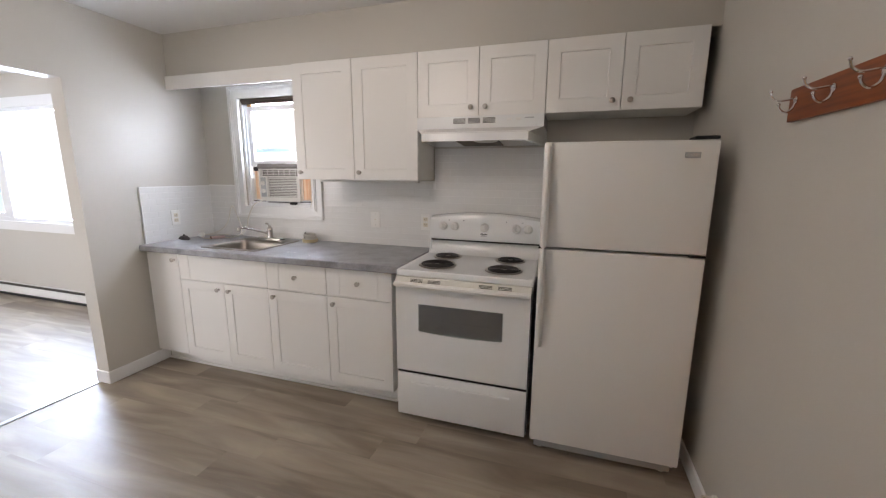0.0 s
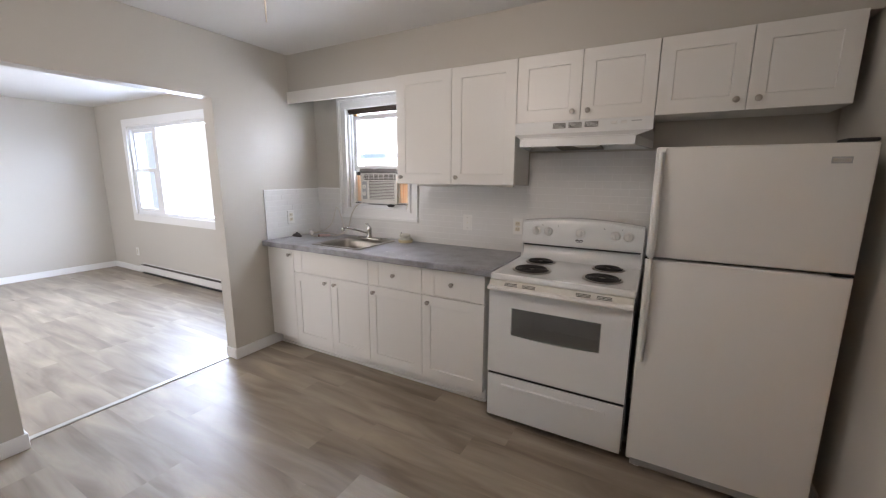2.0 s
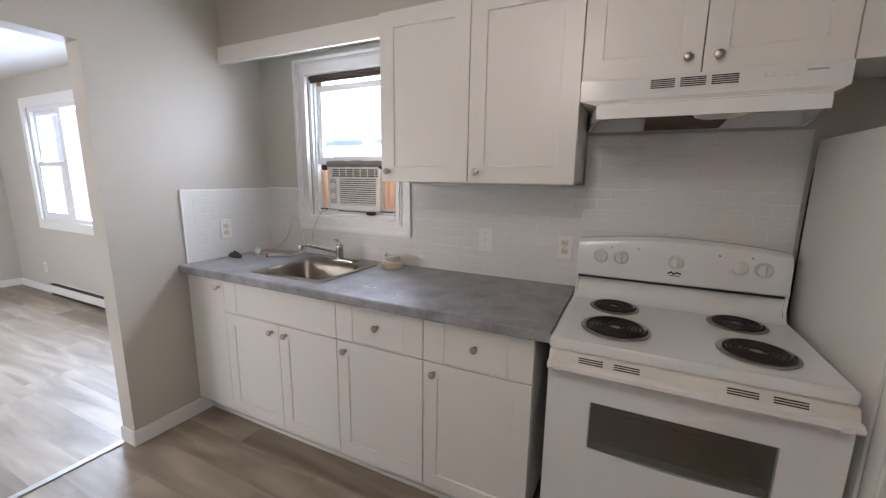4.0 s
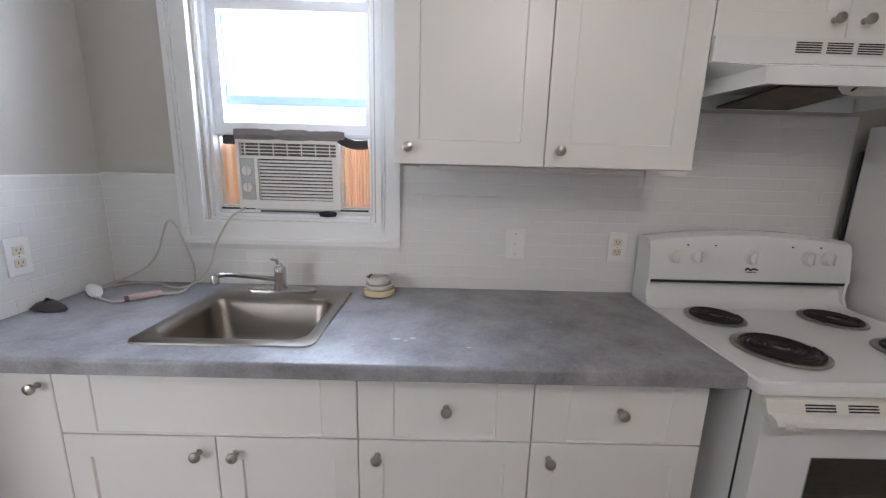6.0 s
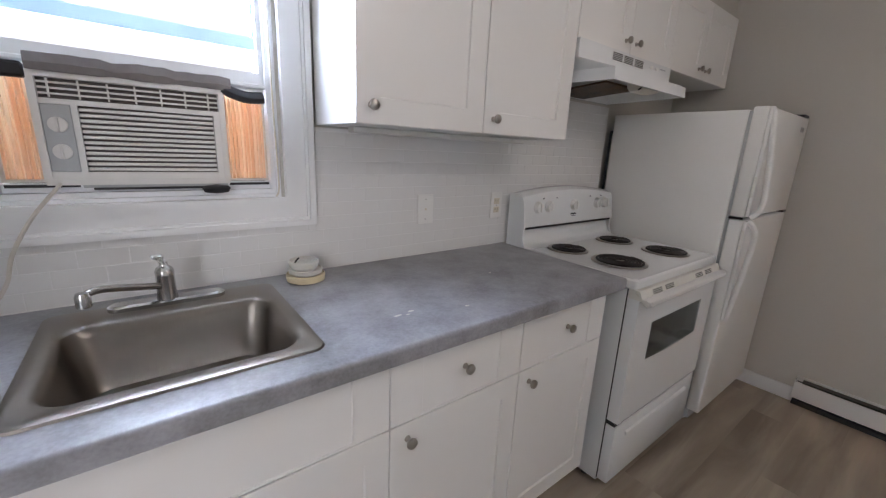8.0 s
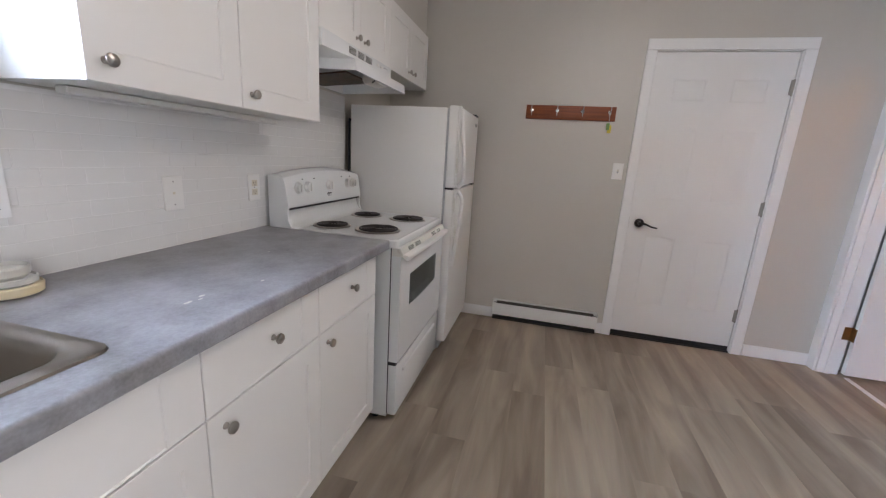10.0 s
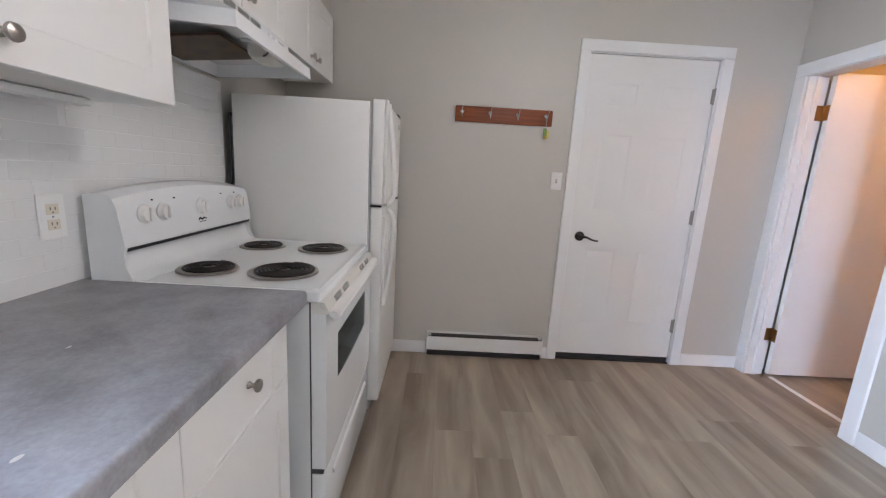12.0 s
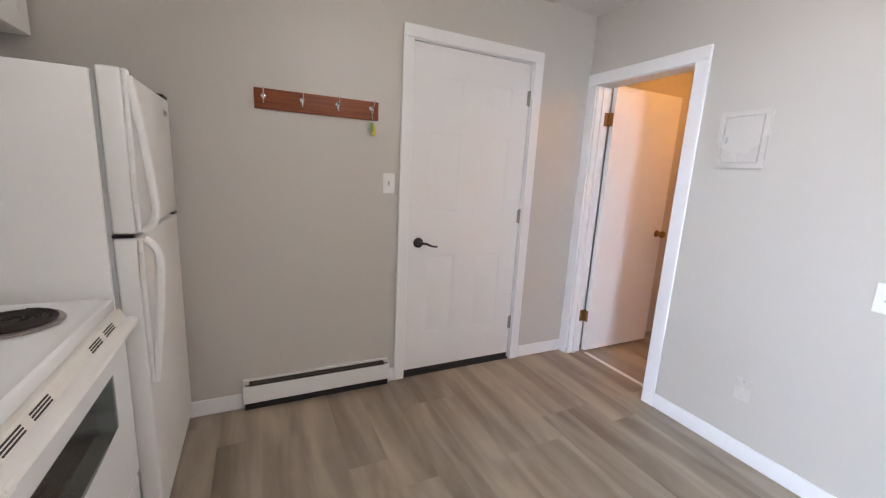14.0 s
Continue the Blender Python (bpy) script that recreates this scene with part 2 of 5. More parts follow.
BLUEV = mat("storm_frame", (0.36, 0.50, 0.62), 0.4, vary=0.05, scale=12, bump=0.02)
CREAM = mat("cream_ceramic", (0.66, 0.56, 0.36), 0.3, vary=0.08, scale=30, bump=0.02)
YELLOW = mat("yellow_plastic", (0.62, 0.5, 0.04), 0.4, vary=0.05, scale=40, bump=0.01)
GREEN = mat("green_plastic", (0.16, 0.28, 0.07), 0.4, vary=0.05, scale=40, bump=0.01)
PINKISH = mat("pinkish_label_plastic", (0.62, 0.47, 0.44), 0.4, vary=0.12, scale=60, bump=0.01)
CORD = mat("yellowed_cord", (0.60, 0.56, 0.49), 0.45, vary=0.08, scale=40, bump=0.02)
BROWNISH = mat("brown_plastic", (0.20, 0.10, 0.07), 0.5, vary=0.1, scale=40)
BLIND = mat("brown_blind", (0.075, 0.055, 0.045), 0.7, vary=0.15, scale=20, fine=200, bump=0.1)
VENTM = mat("discoloured_vent_trim", (0.72, 0.70, 0.64), 0.35, vary=0.06, scale=20, fine=80, bump=0.02, stain=(0.46, 0.39, 0.29), stain_at=0.64)
PANELP = mat("panel_paint", (0.58, 0.555, 0.51), 0.28, vary=0.02, fine=100, bump=0.04)
STRIP = mat("metal_strip", (0.55, 0.54, 0.52), 0.35, metal=0.6, vary=0.06, scale=20, bump=0.02)
HEATER = mat("heater_enamel", (0.76, 0.755, 0.73), 0.35, vary=0.02, bump=0.02)
# shade between the louvres, put into one flat brown-grey
ACGAP = mat("grille_gap_shade", (0.13, 0.11, 0.10), 0.7, vary=0.3, scale=30)
FINS = mat("heater_fins", (0.10, 0.085, 0.07), 0.5, metal=0.5, vary=0.2, scale=30)
SUBFLOOR = mat("subfloor", (0.07, 0.055, 0.045), 0.8)
# cream hall walls; the warm lamplight is partly put into this colour
LAMPLITW = mat("lamplit_hall_paint", (0.54, 0.42, 0.26), 0.55, vary=0.03, scale=1.2, fine=200, bump=0.08)
OUTW = mat("neighbour_siding", (0.75, 0.75, 0.75), 0.7, vary=0.04, bump=0.05)
GROUNDM = mat("outside_ground", (0.18, 0.18, 0.16), 0.9, vary=0.15, bump=0.1)
GLASS = glass_mat("window_glass")
SCREEN = glass_mat("screened_glass", (0.84, 0.90, 0.96), 0.93, 0.2)
OVENGLASS = glass_mat("oven_glass", (0.55, 0.61, 0.61), 0.9, 0.16, 0.24)
PLANK = plank_mat()
PLEAT = pleat_mat()

# ---- mesh tools ----
ORIGIN = {}


def finish(bm, name, material, angle=35):
    bmesh.ops.recalc_face_normals(bm, faces=bm.faces)
    me = bpy.data.meshes.new(name)
    bm.to_mesh(me)
    bm.free()
    me.polygons.foreach_set("use_smooth", [True] * len(me.polygons))
    me.set_sharp_from_angle(angle=radians(angle))
    me.materials.append(material)
    return me


def thing(name, at, label, category, group=""):
    ob = new(name)
    ob.empty_display_size = 0.05
    ob.location = at
    ORIGIN[ob] = Vector(at)
    return tagged(ob, label, category, group)


def part(name, bm, material, parent, label="", kind=""):
    at = ORIGIN[parent]
    bmesh.ops.translate(bm, vec=-at, verts=bm.verts)
    ob = new(name, finish(bm, name, material))
    ob.parent = parent
    ORIGIN[ob] = at
    return tagged(ob, label, kind=kind)


def struct(name, bm, material, label="", kind="structure"):
    ob = new(name, finish(bm, name, material))
    ORIGIN[ob] = Vector((0, 0, 0))
    return tagged(ob, label, kind=kind)


def box(bm, x0, x1, y0, y1, z0, z1, bev=0.0, seg=1):
    m = Matrix.Translation(((x0 + x1) / 2, (y0 + y1) / 2, (z0 + z1) / 2)) @ Matrix.Diagonal((abs(x1 - x0), abs(y1 - y0), abs(z1 - z0), 1))
    vs = bmesh.ops.create_cube(bm, size=1, matrix=m)["verts"]
    if bev:
        es = list({e for v in vs for e in v.link_edges})
        bmesh.ops.bevel(bm, geom=es, offset=bev, segments=seg, affect="EDGES", profile=0.5)
    return bm


def nb(*a, **k):
    return box(bmesh.new(), *a, **k)


def poly(bm, loops, caps=True):
    """Joins loops of points, each to the next, by quads."""
    rows = [[bm.verts.new(p) for p in loop] for loop in loops]
    for a, b in zip(rows, rows[1:]):
        for i in range(len(a)):
            j = (i + 1) % len(a)
            bm.faces.new((a[i], a[j], b[j], b[i]))
    if caps:
        bm.faces.new(rows[0][::-1])
        bm.faces.new(rows[-1])
    return bm


def ring(bm, axis, outer, inner, d0, d1):
    """A rectangular frame: outer and inner are (u0, u1, z0, z1); it runs from d0 to d1 along the axis."""
    def pt(u, z, d):
        return (u, d, z) if axis == "y" else (d, u, z)
    def rect(r, d):
        return [pt(r[0], r[2], d), pt(r[1], r[2], d), pt(r[1], r[3], d), pt(r[0], r[3], d)]
    loops = [[bm.verts.new(p) for p in lp] for lp in (rect(outer, d0), rect(outer, d1), rect(inner, d1), rect(inner, d0))]
    for a, b in zip(loops, loops[1:] + loops[:1]):
        for i in range(4):
            bm.faces.new((a[i], a[(i + 1) % 4], b[(i + 1) % 4], b[i]))
    return bm


def lathe(bm, profile, at, axis="z", n=24):
    """Turns (radius, height) round an axis through at; heights run along the axis ('-y', '-x', 'z', '+y', '+x')."""
    rot = {"z": Matrix.Identity(3), "-y": Matrix.Rotation(radians(90), 3, "X"), "+y": Matrix.Rotation(radians(-90), 3, "X"),
           "-x": Matrix.Rotation(radians(-90), 3, "Y"), "+x": Matrix.Rotation(radians(90), 3, "Y")}[axis]
    loops = []
    for r, h in profile:
        loops.append([Vector(at) + rot @ Vector((max(r, 1e-4) * math.cos(2 * math.pi * k / n), max(r, 1e-4) * math.sin(2 * math.pi * k / n), h)) for k in range(n)])
    return poly(bm, loops)


def smooth_path(pts, steps=8):
    pts = [Vector(p) for p in pts]
    ext = [2 * pts[0] - pts[1], *pts, 2 * pts[-1] - pts[-2]]
    out = []
    for i in range(1, len(ext) - 2):
        a, b, c, d = ext[i - 1:i + 3]
        for k in range(steps):
            t = k / steps
            out.append(0.5 * ((2 * b) + (c - a) * t + (2 * a - 5 * b + 4 * c - d) * t * t + (3 * b - a - 3 * c + d) * t ** 3))
    out.append(pts[-1])
    return out


def tube(bm, pts, r, n=8, steps=8, squash=1.0):
    pts = smooth_path(pts, steps) if steps else [Vector(p) for p in pts]
    loops, side = [], None
    for i, p in enumerate(pts):
        way = (pts[min(i + 1, len(pts) - 1)] - pts[max(i - 1, 0)]).normalized()
        if side is None:
            side = way.orthogonal().normalized()
        side = (side - way * side.dot(way)).normalized()
        up = way.cross(side)
        rad = r(i / (len(pts) - 1)) if callable(r) else r
        loops.append([p + (side * math.cos(2 * math.pi * k / n) + up * math.sin(2 * math.pi * k / n) * squash) * rad for k in range(n)])
    return poly(bm, loops)


def wall(name, axis, d0, d1, u0, u1, z0, z1, holes, material, label=""):
    """A wall from d0 to d1 along the axis, with real openings (u0, u1, z0, z1)."""
    us = sorted({u0, u1, *[h[0] for h in holes], *[h[1] for h in holes]})
    zs = sorted({z0, z1, *[h[2] for h in holes], *[h[3] for h in holes]})
    us, zs = [u for u in us if u0 <= u <= u1], [z for z in zs if z0 <= z <= z1]
    def solid(i, j):
        if not (0 <= i < len(us) - 1 and 0 <= j < len(zs) - 1):
            return False
        cu, cz = (us[i] + us[i + 1]) / 2, (zs[j] + zs[j + 1]) / 2
        return not any(h[0] < cu < h[1] and h[2] < cz < h[3] for h in holes)
    bm = bmesh.new()
    cache = {}
    def v(i, j, d):
        key = (i, j, d)
        if key not in cache:
            cache[key] = bm.verts.new((us[i], d, zs[j]) if axis == "y" else (d, us[i], zs[j]))
        return cache[key]
    for i in range(len(us) - 1):
        for j in range(len(zs) - 1):
            if not solid(i, j):
                continue
            for d in (d0, d1):
                bm.faces.new((v(i, j, d), v(i + 1, j, d), v(i + 1, j + 1, d), v(i, j + 1, d)))
            for di, dj, a, b in ((-1, 0, (i, j), (i, j + 1)), (1, 0, (i + 1, j), (i + 1, j + 1)), (0, -1, (i, j), (i + 1, j)), (0, 1, (i, j + 1), (i + 1, j + 1))):
                if not solid(i + di, j + dj):
                    bm.faces.new((v(*a, d0), v(*b, d0), v(*b, d1), v(*a, d1)))
    return struct(name, bm, material, label)


def shaker(bm, x0, x1, z0, z1, yf, stile=0.062, rail=0.062, depth=0.006, thick=0.019):
    """A door front that faces -y at yf, with a recessed panel."""
    c = 0.0015
    def rect(ix, iz, y):
        return [(x0 + ix, y, z0 + iz), (x1 - ix, y, z0 + iz), (x1 - ix, y, z1 - iz), (x0 + ix, y, z1 - iz)]
    loops = [rect(0, 0, yf + thick), rect(0, 0, yf + c), rect(c, c, yf)]
    if depth:
        loops += [rect(stile, rail, yf), rect(stile + 0.003, rail + 0.003, yf + depth)]
    return poly(bm, loops)


# ---- large structure ----
XL, XR, YB, YS, ZC = -3.565, 0.0, 0.010, -3.20, 2.425
XF, YL = -8.245, 0.11
KW = (-3.166, -2.536, 1.166, 2.012)
LW = (-7.33, -4.27, 0.875, 2.10)
struct("floor", nb(XF - 0.2, 1.0, -5.6, 0.3, -0.2, -0.006), SUBFLOOR, "grey-brown wood-look vinyl plank floor")
wall_back = wall("wall_north", "y", YB, 0.20, XL - 0.115, 0.2, 0, ZC, [KW], WALL, "light greige painted wall with a white tiled backsplash")
wall("wall_north_living", "y", YL, 0.32, XF - 0.12, XL - 0.115, 0, ZC, [LW], WALL, "light greige painted wall with a wide window")
wall_left = wall("wall_partition", "x", XL - 0.115, XL, YS, YB, 0, ZC, [(-2.13, -0.932, -1, 1.983)], WALL, "greige wall with a wide cased opening")
wall("wall_east", "x", XR, 0.14, YS - 1.6, YB, 0, ZC, [(-2.715, -1.875, -1, 2.06)], WALL, "light greige painted wall with a white door")
wall("wall_south", "y", YS - 0.12, YS, XL - 0.115, XR, 0, ZC, [(-0.765, -0.075, -1, 1.975)], WALL, "light greige painted wall with a doorway")
wall("wall_west_living", "x", XF - 0.12, XF, -4.2, YL, 0, ZC, [], WALL, "plain light greige living room wall")
# this opening is added to admit light; no window is known here
wall("wall_south_living", "y", -4.32, -4.2, XF - 0.12, XL, 0, ZC, [(-6.6, -4.8, 0.9, 2.1)], WALL, "plain light greige wall with an opening added for light")
wall("wall_east_living", "x", XL - 0.115, XL, -4.2, YS - 0.12, 0, ZC, [], WALL, "plain light greige wall")
wall("wall_hall_end", "y", -4.92, -4.8, -1.9, XR, 0, ZC, [], LAMPLITW, "cream painted wall with warm lamplight in its colour")
wall("wall_hall_side", "x", -1.9, -1.78, -4.8, YS - 0.12, 0, ZC, [], LAMPLITW, "cream painted side wall with lamplight in its colour")
struct("ceiling", nb(XF - 0.2, 0.3, -5.0, 0.3, ZC, ZC + 0.12), CEIL, "white painted ceiling")
struct("soffit", nb(XL, XR, -0.265, YB, 2.133, ZC), WALL, "greige boxed soffit over the wall cabinets")
def glow():
    m = bpy.data.materials.new("bright_outdoors")
    m.use_nodes = True
    n = m.node_tree.nodes
    e = n.new("ShaderNodeEmission")
    e.inputs[0].default_value, e.inputs[1].default_value = (0.86, 0.905, 1.0, 1), 0.7
    m.node_tree.links.new(e.outputs[0], n["Material Output"].inputs[0])
    return m


struct("backdrop", nb(-30, 14, 3.0, 3.1, -1.0, 9.0), glow(), "plain bright outdoors seen through the windows")
struct("ground", nb(-60, 60, -60, 60, -1.2, -1.0), GROUNDM, "ground outside")
struct("outer_wall", nb(0.14, 1.0, -5.0, 0.2, -0.2, ZC), OUTW, "plain wall behind the entry door")


def baseboard(name, x0, x1, y0, y1):
    bm = bmesh.new()
    box(bm, x0, x1, y0, y1, 0, 0.088, 0.004)
    return struct(name, bm, TRIM, "white painted baseboard")


T = 0.013
baseboard("baseboard", XL, XL + T, -0.945, -0.505)
baseboard("baseboard", XL - 0.115, XL, -0.945, -0.932)
baseboard("baseboard", XL, XL + T, YS, -2.117)
baseboard("baseboard", XL - 0.115, XL, -2.13, -2.117)
baseboard("baseboard", XR - T, XR, -0.950, -0.03)
baseboard("baseboard", XR - T, XR, -1.814, -1.772)
baseboard("baseboard", XR - T, XR, YS, -2.782)
baseboard("baseboard", XL + T, -0.835, YS, YS + T)
baseboard("baseboard", XF, XF + T, -4.2, YL)
baseboard("baseboard", XF + T, -7.38, YL - T, YL)
baseboard("baseboard", -3.9, XL - 0.115, YL - T, YL)
baseboard("baseboard", -1.78, -0.2, -4.8, -4.8 + T)
struct("trim", nb(XL - 0.115, XL - 0.075, -2.117, -0.945, 0.0, 0.007, bev=0.003), STRIP, "metal floor transition strip")
struct("trim", nb(-0.76, -0.13, YS - 0.165, YS - 0.135, 0.0, 0.006, bev=0.002), TRIM, "pale doorway threshold strip")


def plug(bm, x0, x1, z0, z1, y):
    return box(bm, x0, x1, y, y + 0.002, z0, z1)


# kitchen window
def casing(bm, axis, out, widths, thicks, d, sgn):
    o = list(out)
    for w, t in zip(widths, thicks):
        i = [o[0] + w, o[1] - w, o[2] + w, o[3] - w]
        ring(bm, axis, o, i, d, d + sgn * t)
        o = i
    return bm


def window_kitchen():
    w = thing("window_1", (-2.86, 0.1, 1.18), "white framed sash window with the lower sash raised", "window")
    w["kind"] = "structure"
    part("casing", casing(bmesh.new(), "y", (-3.265, -2.437, 1.076, 2.095), (0.018, 0.008, 0.034, 0.010, 0.020), (0.028, 0.018, 0.011, 0.018, 0.025), YB, -1), TRIM, w, "stepped white window casing")
    part("window_frame", casing(bmesh.new(), "y", KW, (0.010, 0.0135), (0.17, 0.152), 0.185, -1), VINYL, w)
    bm = bmesh.new()
    box(bm, -3.141, -2.561, 0.045, 0.15, 1.191, 1.208)
    box(bm, -3.141, -2.561, 0.04, 0.055, 1.2082, 1.213)
    part("window_sill", bm, VINYL, w)
    # black strips stand in for the shade of the gap at the sill
    for a, b in ((-3.135, -3.005), (-2.676, -2.565)):
        part("track_gap_shade", nb(a, b, 0.0375, 0.0398, 1.2035, 1.2105), BLACK, w, "black strip for the shaded gap along the sill")
    part("sill_track", nb(-3.13, -2.57, 0.056, 0.13, 1.209, 1.2125), BLACK, w, "dark sill track")
    s = part("lower_sash", ring(bmesh.new(), "y", (-3.140, -2.541, 1.485, 1.95), (-3.104, -2.573, 1.528, 1.914), 0.05, 0.075), VINYL, w, "raised white lower sash")
    part("pane", nb(-3.104, -2.573, 0.060, 0.064, 1.528, 1.914), GLASS, s)
    part("sash_lip", nb(-3.140, -2.541, 0.038, 0.05, 1.485, 1.497, bev=0.003), VINYL, s)
    s = part("upper_sash", ring(bmesh.new(), "y", (-3.140, -2.541, 1.595, 2.008), (-3.100, -2.577, 1.630, 1.985), 0.085, 0.105), BLUEV, w, "pale blue-grey upper sash")
    part("pane", nb(-3.100, -2.577, 0.094, 0.098, 1.630, 1.985), GLASS, s)
    for x in (-2.96, -2.72):
        part("sash_clip", nb(x - 0.02, x + 0.02, 0.078, 0.085, 1.628, 1.64, bev=0.003), VINYL, s)
    bm = bmesh.new()
    box(bm, -3.137, -3.10, 0.052, 0.075, 1.952, 2.018)
    part("wood_block", bm, RAWWOOD, w, "bare orange wood block")
    for x in (-2.553, -3.148):
        part("side_track", nb(x - 0.006, x + 0.006, 0.036, 0.046, 1.21, 1.95, bev=0.002), VINYL, w)
    b = thing("roller_blind", (-2.86, 0.02, 2.04), "rolled-up brown window blind under the window head", "blind")
    part("roll", lathe(bmesh.new(), [(0.006, 0), (0.016, 0.002), (0.017, 0.3), (0.016, 0.62), (0.006, 0.622)], (-3.162, 0.022, 1.99), "+x", 14), BLIND, b)
    part("chain", tube(bmesh.new(), [(-2.552, 0.016, 1.98), (-2.550, 0.012, 1.7), (-2.547, 0.010, 1.4), (-2.545, 0.004, 1.23), (-2.548, -0.002, 1.185), (-2.556, 0.0, 1.17)], 0.0022, 6, 4), IVORY, b, "thin bead chain")
    part("hem", nb(-3.155, -2.55, 0.010, 0.016, 1.962, 1.976, bev=0.002), BLIND, b)


window_kitchen()


def window_living():
    w = thing("window_2", (-5.8, 0.2, 0.9), "wide white window with side sashes and a large fixed pane", "window")
    w["kind"] = "structure"
    part("casing", casing(bmesh.new(), "y", (-7.43, -4.17, 0.785, 2.19), (0.07, 0.03), (0.016, 0.02), YL, -1), TRIM, w, "white window casing")
    part("window_frame", casing(bmesh.new(), "y", LW, (0.05,), (0.10,), 0.22, -1), VINYL, w)
    for x in (-6.635, -4.965):
        part("mullion", nb(x - 0.04, x + 0.04, 0.118, 0.22, 0.925, 2.05, bev=0.004), VINYL, w)
    for a, b in ((-7.28, -6.68), (-4.92, -4.32)):
        for z0, z1, y in ((0.925, 1.52, 0.125), (1.475, 2.05, 0.155)):
            s = part("sash", ring(bmesh.new(), "y", (a, b, z0, z1), (a + 0.04, b - 0.085, z0 + 0.045, z1 - 0.045), y, y + 0.028), VINYL, w)
            part("pane", nb(a + 0.04, b - 0.085, y + 0.012, y + 0.016, z0 + 0.045, z1 - 0.045), SCREEN, s, "screened pane")
    part("pane", nb(-6.595, -5.005, 0.165, 0.17, 0.925, 2.05), GLASS, w, "large clear pane")


window_living()


# unseen window, added so that light can enter from the south
def added_south_window():
    w = thing("unseen_window", (-5.7, -4.26, 0.9), "unseen wide white window added to let in light", "window")
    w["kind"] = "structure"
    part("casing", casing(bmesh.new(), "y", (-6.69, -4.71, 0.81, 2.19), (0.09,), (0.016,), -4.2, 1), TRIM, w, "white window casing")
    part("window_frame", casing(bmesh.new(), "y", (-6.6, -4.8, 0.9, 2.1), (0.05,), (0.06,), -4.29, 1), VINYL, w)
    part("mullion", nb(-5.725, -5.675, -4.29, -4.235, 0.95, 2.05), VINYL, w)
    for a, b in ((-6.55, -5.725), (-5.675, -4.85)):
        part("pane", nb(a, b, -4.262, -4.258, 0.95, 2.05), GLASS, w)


added_south_window()


# entry door
def knuckle(parent, x, y, z, material=None, label="hinge"):
    bm = bmesh.new()
    lathe(bm, [(0.001, -0.052), (0.007, -0.05), (0.007, 0.05), (0.001, 0.052)], (x, y, z), "z", 10)
    box(bm, x - 0.002, x + 0.002, y - 0.02, y + 0.02, z - 0.045, z + 0.045)
    return part("hinge", bm, material or HINGE, parent)


def entry_door():
    d = thing("door_1", (0.02, -2.29, 0.0), "closed white six-panel door with a dark lever handle", "door")
    d["kind"] = "structure"
    bm = bmesh.new()
    y0, y1, z0, z1 = -2.700, -1.885, 0.045, 2.045
    cols = ((y0 + 0.125, y0 + 0.335), (y1 - 0.335, y1 - 0.125))
    rows = ((0.285, 0.81), (1.07, 1.57), (1.735, 1.885))
    ys = sorted({y0, y1, *[c for p in cols for c in p]})
    zs = sorted({z0, z1, *[r for p in rows for r in p]})
    X = 0.012
    cache = {}
    def v(y, z, x):
        k = (round(y, 4), round(z, 4), round(x, 4))
        if k not in cache:
            cache[k] = bm.verts.new((x, y, z))
        return cache[k]
    for a, b in zip(ys, ys[1:]):
        for c, e in zip(zs, zs[1:]):
            if (a, b) in cols and (c, e) in rows:
                prev = [(a, c, X), (b, c, X), (b, e, X), (a, e, X)]
                for ins, x in ((0.008, X + 0.0055), (0.018, X + 0.0055), (0.038, X + 0.0012)):
                    nxt = [(a + ins, c + ins, x), (b - ins, c + ins, x), (b - ins, e - ins, x), (a + ins, e - ins, x)]
                    for i in range(4):
                        j = (i + 1) % 4
                        bm.faces.new((v(*prev[i]), v(*prev[j]), v(*nxt[j]), v(*nxt[i])))
                    prev = nxt
                bm.faces.new([v(*p) for p in prev])
            else:
                bm.faces.new((v(a, c, X), v(b, c, X), v(b, e, X), v(a, e, X)))
    box(bm, X + 0.0075, X + 0.045, y0, y1, z0, z1)
    part("slab", bm, DOORP, d)
    part("door_sweep", nb(X + 0.004, X + 0.04, y0, y1, 0.008, 0.044), BLACK, d, "black door sweep")
    h = part("door_handle", lathe(bmesh.new(), [(0.001, 0), (0.032, 0), (0.032, 0.006), (0.024, 0.012), (0.013, 0.014), (0.012, 0.045), (0.001, 0.047)], (X, -1.955, 0.895), "-x", 24), BRONZE, d, "dark bronze lever handle")
    part("lever", tube(bmesh.new(), [(X - 0.04, -1.95, 0.896), (X - 0.045, -1.99, 0.894), (X - 0.043, -2.03, 0.878), (X - 0.04, -2.07, 0.872)], lambda t: 0.009 - 0.004 * t, 10), BRONZE, h)
    part("latch_plate", nb(X - 0.001, X + 0.004, -1.886, -1.880, 0.86, 0.93), HINGE, d)
    for z in (1.835, 1.06, 0.285):
        knuckle(d, X - 0.004, y0 - 0.004, z)
    bm = bmesh.new()
    box(bm, 0, 0.13, -1.883, -1.876, 0, 2.055)
    box(bm, 0, 0.13, -2.714, -2.704, 0, 2.055)
    box(bm, 0, 0.13, -2.704, -1.883, 2.048, 2.058)
    part("door_frame", bm, TRIM, d)
    part("threshold", nb(0.0, 0.13, -2.704, -1.883, 0.0, 0.008), BLACK, d)
    bm = bmesh.new()
    for a, b, c, e in ((-1.880, -1.814, 0, 2.053), (-2.778, -2.708, 0, 2.053), (-2.778, -1.814, 2.053, 2.122)):
        box(bm, -0.016, 0.0, a, b, c, e, 0.003)
    part("door_casing", bm, TRIM, d, "white door casing")
    part("backing", nb(0.1, 0.12, -2.70, -1.89, 0.01, 2.05), DARK, d)


entry_door()


